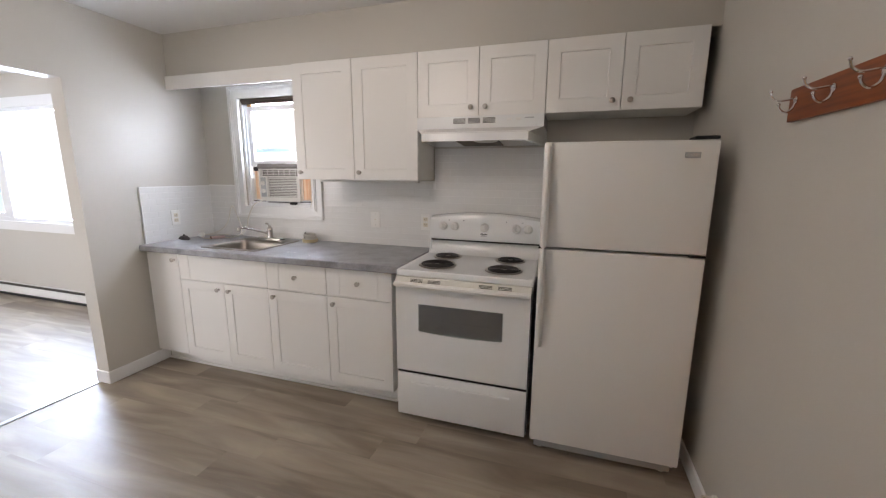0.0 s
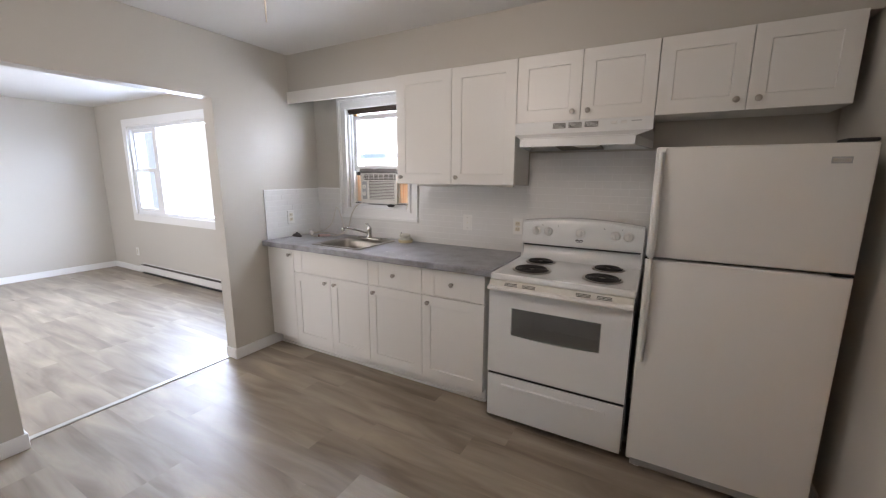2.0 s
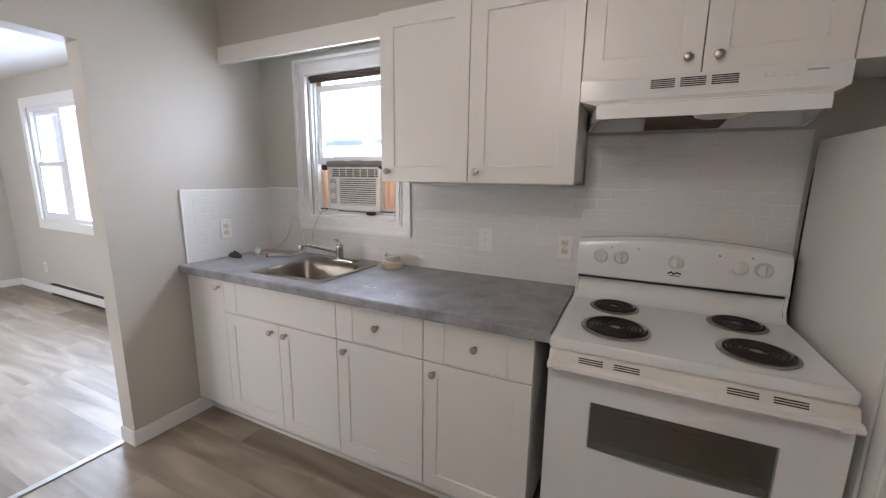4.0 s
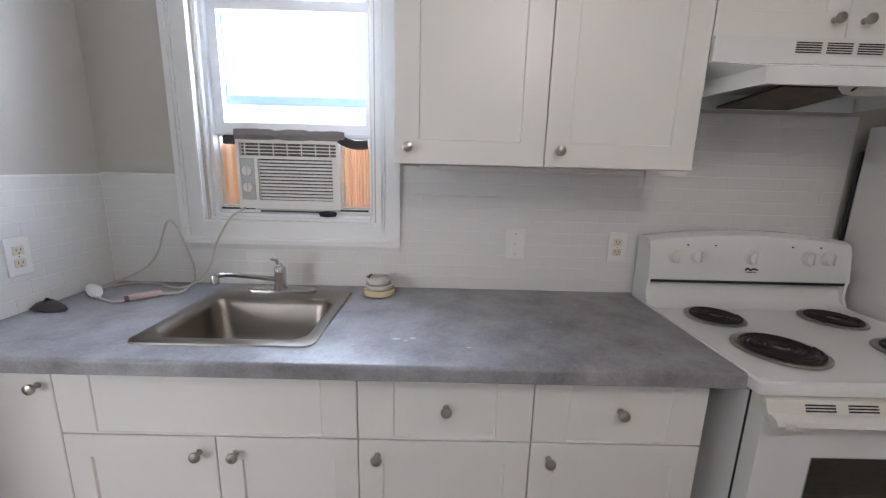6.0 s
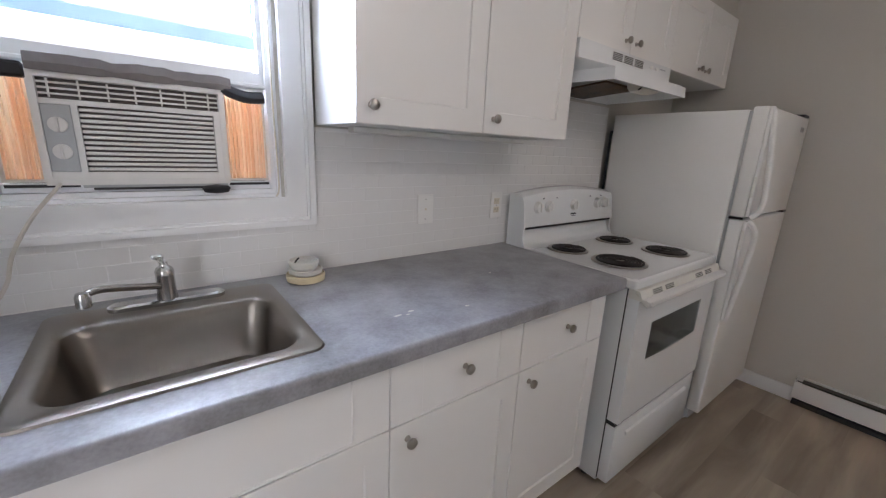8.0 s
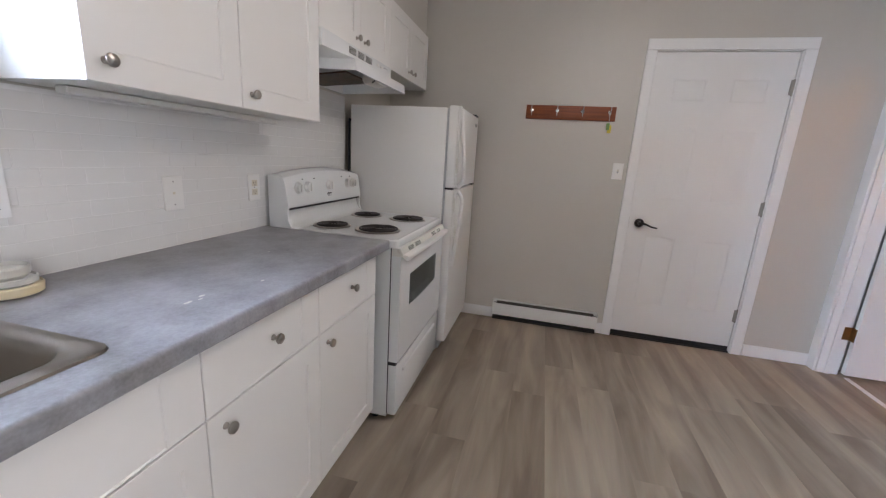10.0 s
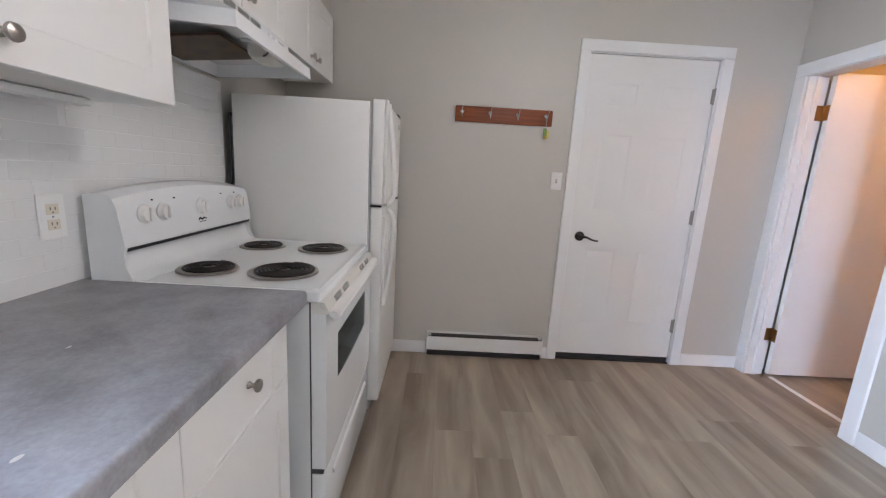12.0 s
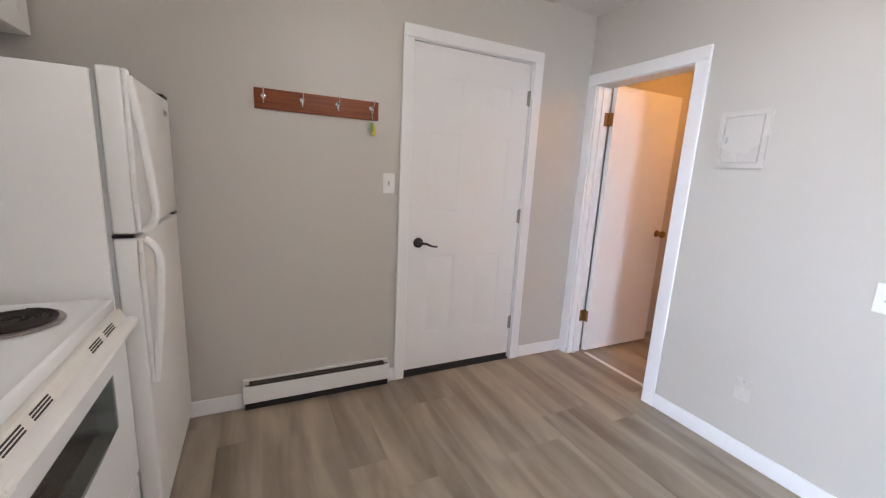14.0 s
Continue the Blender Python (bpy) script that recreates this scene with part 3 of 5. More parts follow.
def inner_door():
    d = thing("door_2", (-0.1, YS - 0.12, 0.0), "open plain white door in warm light, hinged on brass hinges", "door")
    d["kind"] = "structure"
    bm = bmesh.new()
    X1, X0 = -0.088, -0.752
    box(bm, X1, -0.076, YS - 0.125, YS - 0.001, 0, 1.966)
    box(bm, -0.764, X0, YS - 0.125, YS - 0.001, 0, 1.966)
    box(bm, -0.764, -0.076, YS - 0.125, YS - 0.001, 1.9665, 1.974)
    box(bm, X1 - 0.01, X1, YS - 0.075, YS - 0.045, 0, 1.966)
    box(bm, X0, X0 + 0.01, YS - 0.075, YS - 0.045, 0, 1.966)
    part("door_frame", bm, TRIM, d)
    bm = bmesh.new()
    for a, b, c, e in ((-0.080, -0.001, 0, 1.970), (-0.833, -0.757, 0, 1.970), (-0.833, -0.001, 1.970, 2.045)):
        box(bm, a, b, YS, YS + 0.016, c, e, 0.003)
    part("door_casing", bm, TRIM, d, "white door casing")
    s = part("slab", nb(-0.128, -0.093, YS - 0.83, YS - 0.135, 0.02, 1.985, bev=0.002), DOORP, d, "plain flush white slab")
    k = part("knob", lathe(bmesh.new(), [(0.001, 0), (0.028, 0), (0.026, 0.006), (0.01, 0.01), (0.01, 0.03), (0.024, 0.036), (0.029, 0.05), (0.024, 0.064), (0.001, 0.068)], (-0.128, YS - 0.77, 0.935), "-x", 20), BRASS, s, "worn brass door knob")
    for z in (1.755, 0.300):
        bm = bmesh.new()
        box(bm, -0.13, -0.088, YS - 0.128, YS - 0.125, z - 0.045, z + 0.045)
        lathe(bm, [(0.001, -0.047), (0.007, -0.045), (0.007, 0.045), (0.001, 0.047)], (-0.092, YS - 0.131, z), "z", 10)
        box(bm, -0.0895, -0.088, YS - 0.125, YS - 0.085, z - 0.045, z + 0.045)
        part("hinge", bm, BRASS, d, "worn brass hinge")


inner_door()

# ---- kitchen cabinets ----
def knob(parent, x, y, z):
    return part("knob", lathe(bmesh.new(), [(0.001, 0), (0.0085, 0), (0.008, 0.003), (0.0052, 0.006), (0.005, 0.012), (0.0125, 0.017), (0.0148, 0.021), (0.0135, 0.026), (0.006, 0.029), (0.001, 0.0295)], (x, y, z), "-y", 20), NICKEL, parent, "brushed nickel knob")


def carcass(c, x0, x1, y0, y1, z0, z1, t=0.016, open_top=False):
    if open_top:
        u = [(x0, z0), (x1, z0), (x1, z1), (x1 - t, z1), (x1 - t, z0 + t), (x0 + t, z0 + t), (x0 + t, z1), (x0, z1)]
        part("body", poly(bmesh.new(), [[(x, y0, z) for x, z in u], [(x, y1, z) for x, z in u]]), CABIN, c)
        return
    part("body", ring(bmesh.new(), "y", (x0, x1, z0, z1), (x0 + t, x1 - t, z0 + t, z1 - t), y0, y1), CABIN, c)
    part("back_panel", nb(x0 + t, x1 - t, y1 - 0.006, y1 - 0.001, z0 + t, z1 - t), CABIN, c)


G = 0.0015
YU, YD = -0.300, -0.592


def wall_cabinet(x0, x1, z0, z1, splits, knobs, label):
    c = thing("wall_cabinet", ((x0 + x1) / 2, 0, z0), label, "cabinet", "wall cabinets")
    carcass(c, x0 + 0.0006, x1 - 0.0006, YU + 0.0205, -0.003, z0, z1)
    for a, b, k in zip(splits, splits[1:], knobs):
        d = part("door", shaker(bmesh.new(), a + G, b - G, z0, z1, YU, 0.07 if b - a > 0.4 else 0.065, 0.068), CAB, c)
        knob(d, a + 0.042 if k < 0 else b - 0.042, YU, z0 + 0.047)
    return c


wall_cabinet(-2.426, -1.538, 1.391, 2.1315, (-2.426, -1.981, -1.538), (-1, -1), "tall white two-door wall cabinet with nickel knobs")
wall_cabinet(-1.5375, -0.7945, 1.761, 2.1315, (-1.5375, -1.166, -0.7945), (1, -1), "short white two-door wall cabinet above the range hood")
wall_cabinet(-0.794, -0.05, 1.761, 2.1315, (-0.794, -0.42, -0.05), (1, -1), "short white two-door wall cabinet above the fridge")
c = thing("valance", (-3.0, -0.27, 2.036), "white valance board over the window bridging wall and cabinet", "valance")
part("board", nb(XL + 0.001, -2.428, -0.284, -0.266, 2.038, 2.1315, bev=0.0015), CAB, c)
c = thing("light_rail", (-2.0, -0.12, 1.372), "thin white strip under the wall cabinet", "trim strip")
part("strip", nb(-2.36, -1.60, -0.14, -0.10, 1.372, 1.390, bev=0.003), CABIN, c)

def base_cabinet(x0, x1, label, splits, knobs, front, dark=True):
    c = thing("base_cabinet", ((x0 + x1) / 2, -0.3, 0), label, "cabinet", "base cabinets")
    carcass(c, x0 + 0.0006, x1 - 0.0006, YD + 0.0205, -0.003, 0.108, 0.870, open_top=front == "false")
    top = 0.683
    if front == "none":
        d = part("door", shaker(bmesh.new(), x0 + G, x1 - G, 0.110, 0.869, YD, depth=0), CAB, c)
        knob(d, x1 - 0.036, YD, 0.822)
        return c
    if front == "false":
        part("false_front", shaker(bmesh.new(), x0 + G, x1 - G, 0.687, 0.869, YD, 0.09, 0.004, 0.003), CAB, c)
    else:
        d = part("drawer", shaker(bmesh.new(), x0 + G, x1 - G, 0.687, 0.869, YD, 0.09, 0.004, 0.003), CAB, c)
        knob(d, (x0 + x1) / 2 + 0.002, YD, 0.782)
    for a, b, k in zip(splits, splits[1:], knobs):
        d = part("door", shaker(bmesh.new(), a + G, b - G, 0.110, top, YD, 0.062, 0.065), CAB, c)
        knob(d, a + 0.050 if k < 0 else b - 0.045, YD, 0.639)
    return c


base_cabinet(-3.55, -3.247, "narrow white base cabinet with one plain door", (), (), "none")
base_cabinet(-3.247, -2.484, "white two-door sink base cabinet with a false drawer front", (-3.247, -2.853, -2.484), (1, -1), "false")
base_cabinet(-2.484, -2.035, "white base cabinet with one drawer and one door", (-2.484, -2.035), (-1,), "drawer")
base_cabinet(-2.035, -1.590, "white base cabinet with one drawer and one door beside the range", (-2.035, -1.590), (-1,), "drawer")
c = thing("toe_kick", (-2.5, -0.5, 0), "white recessed plinth with quarter-round trim under the base cabinets", "plinth")
part("board", nb(-3.55, -1.60, -0.505, -0.488, 0.0, 0.107, bev=0.001), CAB, c)
part("quarter_round", nb(-3.55, -1.60, -0.522, -0.5055, 0.0, 0.020, bev=0.007, seg=2), CAB, c)


# countertop with a cut-out and rounded front edge
def countertop():
    c = thing("countertop", (-2.55, -0.3, 0.884), "worn grey laminate countertop with faint pale stains", "countertop")
    x0, x1, y0, y1, z0, z1 = XL + 0.001, -1.533, -0.628, -0.002, 0.8715, 0.914
    hx0, hx1, hy0, hy1 = -3.075, -2.630, -0.505, -0.150
    bm = bmesh.new()
    for a, b, e, f in ((x0, hx0, y0, y1), (hx1, x1, y0, y1), (hx0, hx1, hy1, y1), (hx0, hx1, y0, hy0)):
        if e == y0:
            r = 0.010
            ys = [(f, z0), (f, z1)] + [(e + r - r * math.sin(k * math.pi / 8), z1 - r + r * math.cos(k * math.pi / 8)) for k in range(5)] + [(e, z0 + 0.004), (e + 0.004, z0)]
            poly(bm, [[(a, y, z) for y, z in ys], [(b, y, z) for y, z in ys]])
        else:
            box(bm, a, b, e, f, z0, z1)
    part("worktop", bm, COUNTER, c)
    random.seed(8)
    for x, y, r in ((-2.397, -0.477, 0.006), (-2.353, -0.470, 0.005), (-2.372, -0.484, 0.003), (-2.20, -0.52, 0.004), (-1.93, -0.33, 0.003)):
        ring_at = [(x + r * (1.6 + random.random()) * math.cos(a), y + r * (0.6 + 0.5 * random.random()) * math.sin(a)) for a in [2 * math.pi * k / 9 for k in range(9)]]
        part("paint_speck", poly(bmesh.new(), [[(u, v, 0.9141) for u, v in ring_at], [(u, v, 0.9145) for u, v in ring_at]]), LENS, c, "pale dried speck")
    part("edge_strip", nb(-3.5, -1.6, -0.0035, -0.002, 0.9145, 0.918), PLASTIC, c, "white caulk line")


countertop()


def rounded(x0, x1, y0, y1, r, z, n=6):
    out = []
    for cx, cy, a0 in ((x1 - r, y1 - r, 0), (x0 + r, y1 - r, 90), (x0 + r, y0 + r, 180), (x1 - r, y0 + r, 270)):
        for k in range(n + 1):
            a = radians(a0 + 90 * k / n)
            out.append((cx + r * math.cos(a), cy + r * math.sin(a), z))
    return out


def sink():
    s = thing("sink", (-2.855, -0.31, 0.914), "stainless steel single-bowl drop-in sink", "sink")
    bm = bmesh.new()
    poly(bm, [rounded(-3.100, -2.607, -0.545, -0.070, 0.03, 0.9145), rounded(-3.098, -2.609, -0.543, -0.072, 0.03, 0.919),
              rounded(-3.088, -2.619, -0.533, -0.082, 0.03, 0.9205), rounded(-3.070, -2.637, -0.508, -0.172, 0.055, 0.9185), rounded(-3.062, -2.645, -0.500, -0.180, 0.055, 0.913),
              rounded(-3.055, -2.652, -0.493, -0.187, 0.055, 0.895), rounded(-3.040, -2.667, -0.478, -0.202, 0.055, 0.79),
              rounded(-3.030, -2.677, -0.468, -0.212, 0.05, 0.772), rounded(-3.005, -2.702, -0.443, -0.237, 0.04, 0.764), rounded(-2.993, -2.714, -0.431, -0.249, 0.04, 0.7632), rounded(-2.90, -2.81, -0.36, -0.31, 0.02, 0.760)], caps=False)
    vs = [v for v in bm.verts if abs(v.co.z - 0.760) < 1e-4]
    bm.faces.new(vs)
    part("bowl", bm, STEEL, s)
    part("drain", lathe(bmesh.new(), [(0.044, 0.0005), (0.044, 0.003), (0.034, 0.002), (0.030, -0.001), (0.001, -0.001)], (-2.855, -0.34, 0.761), "z", 24), CHROME, s)
    f = thing("faucet", (-2.857, -0.105, 0.92), "chrome single-lever kitchen faucet with a long spout", "faucet")
    part("base_plate", poly(bmesh.new(), [rounded(-2.985, -2.735, -0.130, -0.083, 0.023, 0.9200), rounded(-2.985, -2.735, -0.130, -0.083, 0.023, 0.929), rounded(-2.978, -2.742, -0.124, -0.089, 0.017, 0.934)]), WATERED, f)
    part("body", lathe(bmesh.new(), [(0.023, 0), (0.0215, 0.012), (0.0205, 0.060), (0.0210, 0.072), (0.0175, 0.080), (0.0100, 0.086), (0.0085, 0.094), (0.001, 0.095)], (-2.864, -0.107, 0.933), "z", 24), WATERED, f)
    part("spout", tube(bmesh.new(), [(-2.876, -0.118, 0.970), (-2.905, -0.150, 0.983), (-2.945, -0.198, 1.003), (-2.975, -0.236, 1.017), (-2.992, -0.260, 1.021), (-3.001, -0.272, 1.019)], lambda t: 0.0088 - 0.0015 * t, 12), WATERED, f)
    part("aerator", lathe(bmesh.new(), [(0.0115, 0.0), (0.0130, 0.002), (0.0130, 0.022), (0.0105, 0.030), (0.001, 0.031)], (-3.003, -0.275, 0.996), "z", 18), WATERED, f)
    part("lever", poly(bmesh.new(), [rounded(-2.873, -2.859, -0.116, -0.104, 0.004, 1.024, 3), rounded(-2.877, -2.863, -0.120, -0.108, 0.004, 1.036, 3), rounded(-2.887, -2.861, -0.132, -0.108, 0.008, 1.042, 3), rounded(-2.890, -2.862, -0.137, -0.109, 0.009, 1.049, 3), rounded(-2.885, -2.866, -0.132, -0.114, 0.006, 1.053, 3)]), CHROME, f, "bright chrome lever cap")


sink()


# ---- range ----
def stove():
    s = thing("range", (-1.157, -0.33, 0), "white freestanding electric coil range with four dark burners", "stove")
    x0, x1, yb, yf = -1.528, -0.785, -0.03, -0.632
    bm = bmesh.new()
    ring(bm, "y", (x0, x1, 0.035, 0.872), (x0 + 0.09, x1 - 0.09, 0.40, 0.80), yf, yb - 0.08)
    box(bm, x0, x1, yb - 0.0795, yb, 0.035, 0.872)
    part("body", bm, ENAMEL, s)
    bm = bmesh.new()
    ring(bm, "y", (x0 + 0.091, x1 - 0.091, 0.401, 0.799), (x0 + 0.095, x1 - 0.095, 0.405, 0.795), yf + 0.001, yb - 0.085)
    box(bm, x0 + 0.096, x1 - 0.096, yb - 0.09, yb - 0.084, 0.406, 0.794)
    part("oven_cavity", bm, GREYP, s, "grey oven cavity")
    bm = bmesh.new()
    for z in (0.52, 0.66):
        for k in range(13):
            y = yf + 0.03 + k * 0.034
            box(bm, x0 + 0.1, x1 - 0.1, y, y + 0.003, z, z + 0.003)
        for x in (x0 + 0.11, x1 - 0.113):
            box(bm, x, x + 0.004, yf + 0.02, yb - 0.11, z - 0.004, z)
    part("oven_rack", bm, CHROME, s)
    # cooktop with a rolled rim
    bm = bmesh.new()
    yc0, yc1 = -0.664, -0.075
    poly(bm, [rounded(x0 - 0.001, x1 + 0.001, yc0, yc1, 0.012, 0.880, 3), rounded(x0 - 0.003, x1 + 0.003, yc0 - 0.002, yc1, 0.014, 0.893, 3), rounded(x0 - 0.001, x1 + 0.001, yc0, yc1, 0.014, 0.908, 3),
              rounded(x0 + 0.006, x1 - 0.006, yc0 + 0.007, yc1, 0.014, 0.9135, 3), rounded(x0 + 0.022, x1 - 0.022, yc0 + 0.022, yc1, 0.02, 0.9110, 3)])
    part("cooktop", bm, ENAMEL, s)
    # backguard
    bm = bmesh.new()
    n = 14
    loops = []
    for k in range(n + 1):
        u = k / n
        x = x0 + 0.004 + (x1 - x0 - 0.008) * u
        top = 1.155 + 0.028 * (1 - (2 * u - 1) ** 2)
        loops.append([(x, -0.022, 1.004), (x, -0.022, top - 0.006), (x, -0.035, top), (x, -0.075, top - 0.002), (x, -0.098, top - 0.014), (x, -0.106, top - 0.034), (x, -0.122, 1.012), (x, -0.118, 1.004)])
    poly(bm, loops)
    part("control_panel", bm, ENAMEL, s)
    bm = bmesh.new()
    ys = [(-0.022, 0.872), (-0.022, 0.997), (-0.094, 0.997), (-0.100, 0.97), (-0.112, 0.935), (-0.135, 0.917), (-0.16, 0.912), (-0.16, 0.905), (-0.08, 0.90)]
    poly(bm, [[(x0 + 0.006, y, z) for y, z in ys], [(x1 - 0.006, y, z) for y, z in ys]])
    part("splash_panel", bm, ENAMEL, s)
    part("seam", nb(x0 + 0.016, x1 - 0.016, -0.1195, -0.024, 0.9945, 1.0038), BLACK, s, "black seam")
    for x in (x0 + 0.0035, x1 - 0.0135):
        yz = [(-0.020, 0.905), (-0.020, 1.1535), (-0.077, 1.1535), (-0.098, 1.142), (-0.107, 1.122), (-0.1235, 1.010), (-0.118, 0.992), (-0.1185, 0.95), (-0.140, 0.905)]
        part("end_panel", poly(bmesh.new(), [[(x, y, z) for y, z in yz], [(x + 0.010, y, z) for y, z in yz]]), ENAMEL, s)
    for x in (-1.430, -1.350, -1.150, -0.945, -0.872):
        k = part("dial", lathe(bmesh.new(), [(0.029, -0.002), (0.029, 0.003), (0.0245, 0.007), (0.022, 0.016), (0.001, 0.017)], (x, -0.1135, 1.093), "-y", 24), PLASTIC, s, "white control dial")
        part("grip", nb(x - 0.0045, x + 0.0045, -0.139, -0.1305, 1.073, 1.113, bev=0.003), PLASTIC, k)
    for x in (-1.39, -1.29, -1.01, -0.908):
        part("mark", nb(x - 0.0022, x + 0.0022, -0.1125, -0.108, 1.130, 1.1345), BLACK, s)
    bm = bmesh.new()
    tube(bm, [(-1.175, -0.117, 1.045), (-1.165, -0.117, 1.052), (-1.155, -0.117, 1.045), (-1.145, -0.117, 1.050), (-1.13, -0.117, 1.047)], 0.0035, 6, 4)
    box(bm, -1.172, -1.134, -0.1195, -0.114, 1.037, 1.040)
    part("badge", bm, BLACK, s, "small dark maker's badge")
    # burners
    for x, y, r in ((-1.343, -0.49, 0.098), (-1.357, -0.250, 0.078), (-0.958, -0.250, 0.078), (-0.957, -0.505, 0.090)):
        b = part("burner", lathe(bmesh.new(), [(r + 0.010, 0.0), (r + 0.010, 0.003), (r + 0.005, 0.0045), (r - 0.002, 0.001), (r - 0.02, -0.002), (0.022, -0.003), (0.001, -0.003)], (x, y, 0.914), "z", 40), PAN, s, "stained chrome drip pan")
        pts = []
        turns = 6 if r > 0.085 else 5
        for k in range(turns * 20 + 1):
            a = 2 * math.pi * k / 20
            rr = 0.020 + (r - 0.022) * k / (turns * 20)
            pts.append((x + rr * math.cos(a), y + rr * math.sin(a), 0.921))
        part("coil", tube(bmesh.new(), pts, 0.0048, 6, 0), COIL, b, "black spiral coil")
        part("trim_ring", lathe(bmesh.new(), [(r + 0.0125, 0.0002), (r + 0.0125, 0.0035), (r + 0.0090, 0.0058), (r + 0.0060, 0.0050)], (x, y, 0.914), "z", 40), NICKEL, b, "bright worn trim ring")
        part("hub", lathe(bmesh.new(), [(0.017, 0), (0.017, 0.004), (0.001, 0.005)], (x, y, 0.914), "z", 14), STEEL, b)
    # oven door
    bm = bmesh.new()
    ring(bm, "y", (x0 + 0.004, x1 - 0.004, 0.328, 0.842), (-1.388, -0.928, 0.568, 0.728), -0.6800, -0.6360)
    d = part("oven_door", bm, ENAMEL, s, "white oven door")
    bm = bmesh.new()
    n, lp = 10, []
    top = [(-1.392 + 0.468 * k / n, 0.730) for k in range(n + 1)]
    bot = [(-0.924 - 0.468 * k / n, 0.574 - 0.012 * math.sin(math.pi * k / n)) for k in range(n + 1)]
    poly(bm, [[(x, -0.6810, z) for x, z in top + bot], [(x, -0.6780, z) for x, z in top + bot]])
    part("oven_window", bm, OVENGLASS, d, "dark oven glass")
    bm = bmesh.new()
    ys = [(-0.6360, 0.842), (-0.6850, 0.842), (-0.6890, 0.848), (-0.6760, 0.877), (-0.6360, 0.877)]
    poly(bm, [[(x0 + 0.004, y, z) for y, z in ys], [(x1 - 0.004, y, z) for y, z in ys]])
    v = part("vent_trim", bm, VENTM, d, "white slanted vent trim")
    for cx in (-1.40, -1.30, -1.02, -0.92):
        for k in range(3):
            z = 0.854 + 0.006 * k
            yy = -0.6890 + (z - 0.848) * 0.45
            part("vent_slot", nb(cx - 0.035, cx + 0.035, yy - 0.0008, yy + 0.006, z, z + 0.003), DARK, v, "dark vent slot")
    bm = bmesh.new()
    ys = [(-0.6880, 0.850), (-0.7020, 0.852), (-0.7150, 0.846), (-0.7180, 0.836), (-0.7120, 0.828), (-0.7020, 0.828), (-0.6960, 0.838), (-0.6880, 0.841)]
    lo = []
    for u in range(13):
        t = u / 12
        x = x0 + 0.004 + (x1 - x0 - 0.008) * t
        bow = 0.004 * math.sin(math.pi * t)
        lo.append([(x, y - (bow if y < -0.69 else 0), z) for y, z in ys])
    poly(bm, lo)
    part("handle", bm, PLASTIC, d, "full-width white oven handle")
    for x in (x0 + 0.02, x1 - 0.05):
        part("handle_end", nb(x, x + 0.03, -0.7180, -0.6860, 0.826, 0.848, bev=0.004), PLASTIC, d)
    bm = bmesh.new()
    box(bm, x0 + 0.004, x1 - 0.004, -0.6760, -0.6330, 0.045, 0.308, 0.005, 2)
    ys = [(-0.6750, 0.262), (-0.6830, 0.256), (-0.6850, 0.246), (-0.6750, 0.240)]
    poly(bm, [[(x0 + 0.09, y, z) for y, z in ys], [(x1 - 0.09, y, z) for y, z in ys]])
    part("drawer", bm, ENAMEL, s, "white storage drawer")
    part("drawer_seam", nb(x0 + 0.006, x1 - 0.006, -0.6700, -0.6340, 0.309, 0.327), BLACK, s, "dark gap above the drawer")
    for x in (x0 + 0.001, x1 - 0.004):
        part("gasket", nb(x, x + 0.003, -0.6358, -0.6322, 0.05, 0.876), BLACK, s, "black door gasket")
    for x in (x0 + 0.04, x1 - 0.04):
        for y in (-0.56, -0.10):
            part("foot", lathe(bmesh.new(), [(0.016, 0), (0.016, 0.012), (0.008, 0.014), (0.008, 0.036)], (x, y, 0), "z", 12), BLACK, s)


stove()


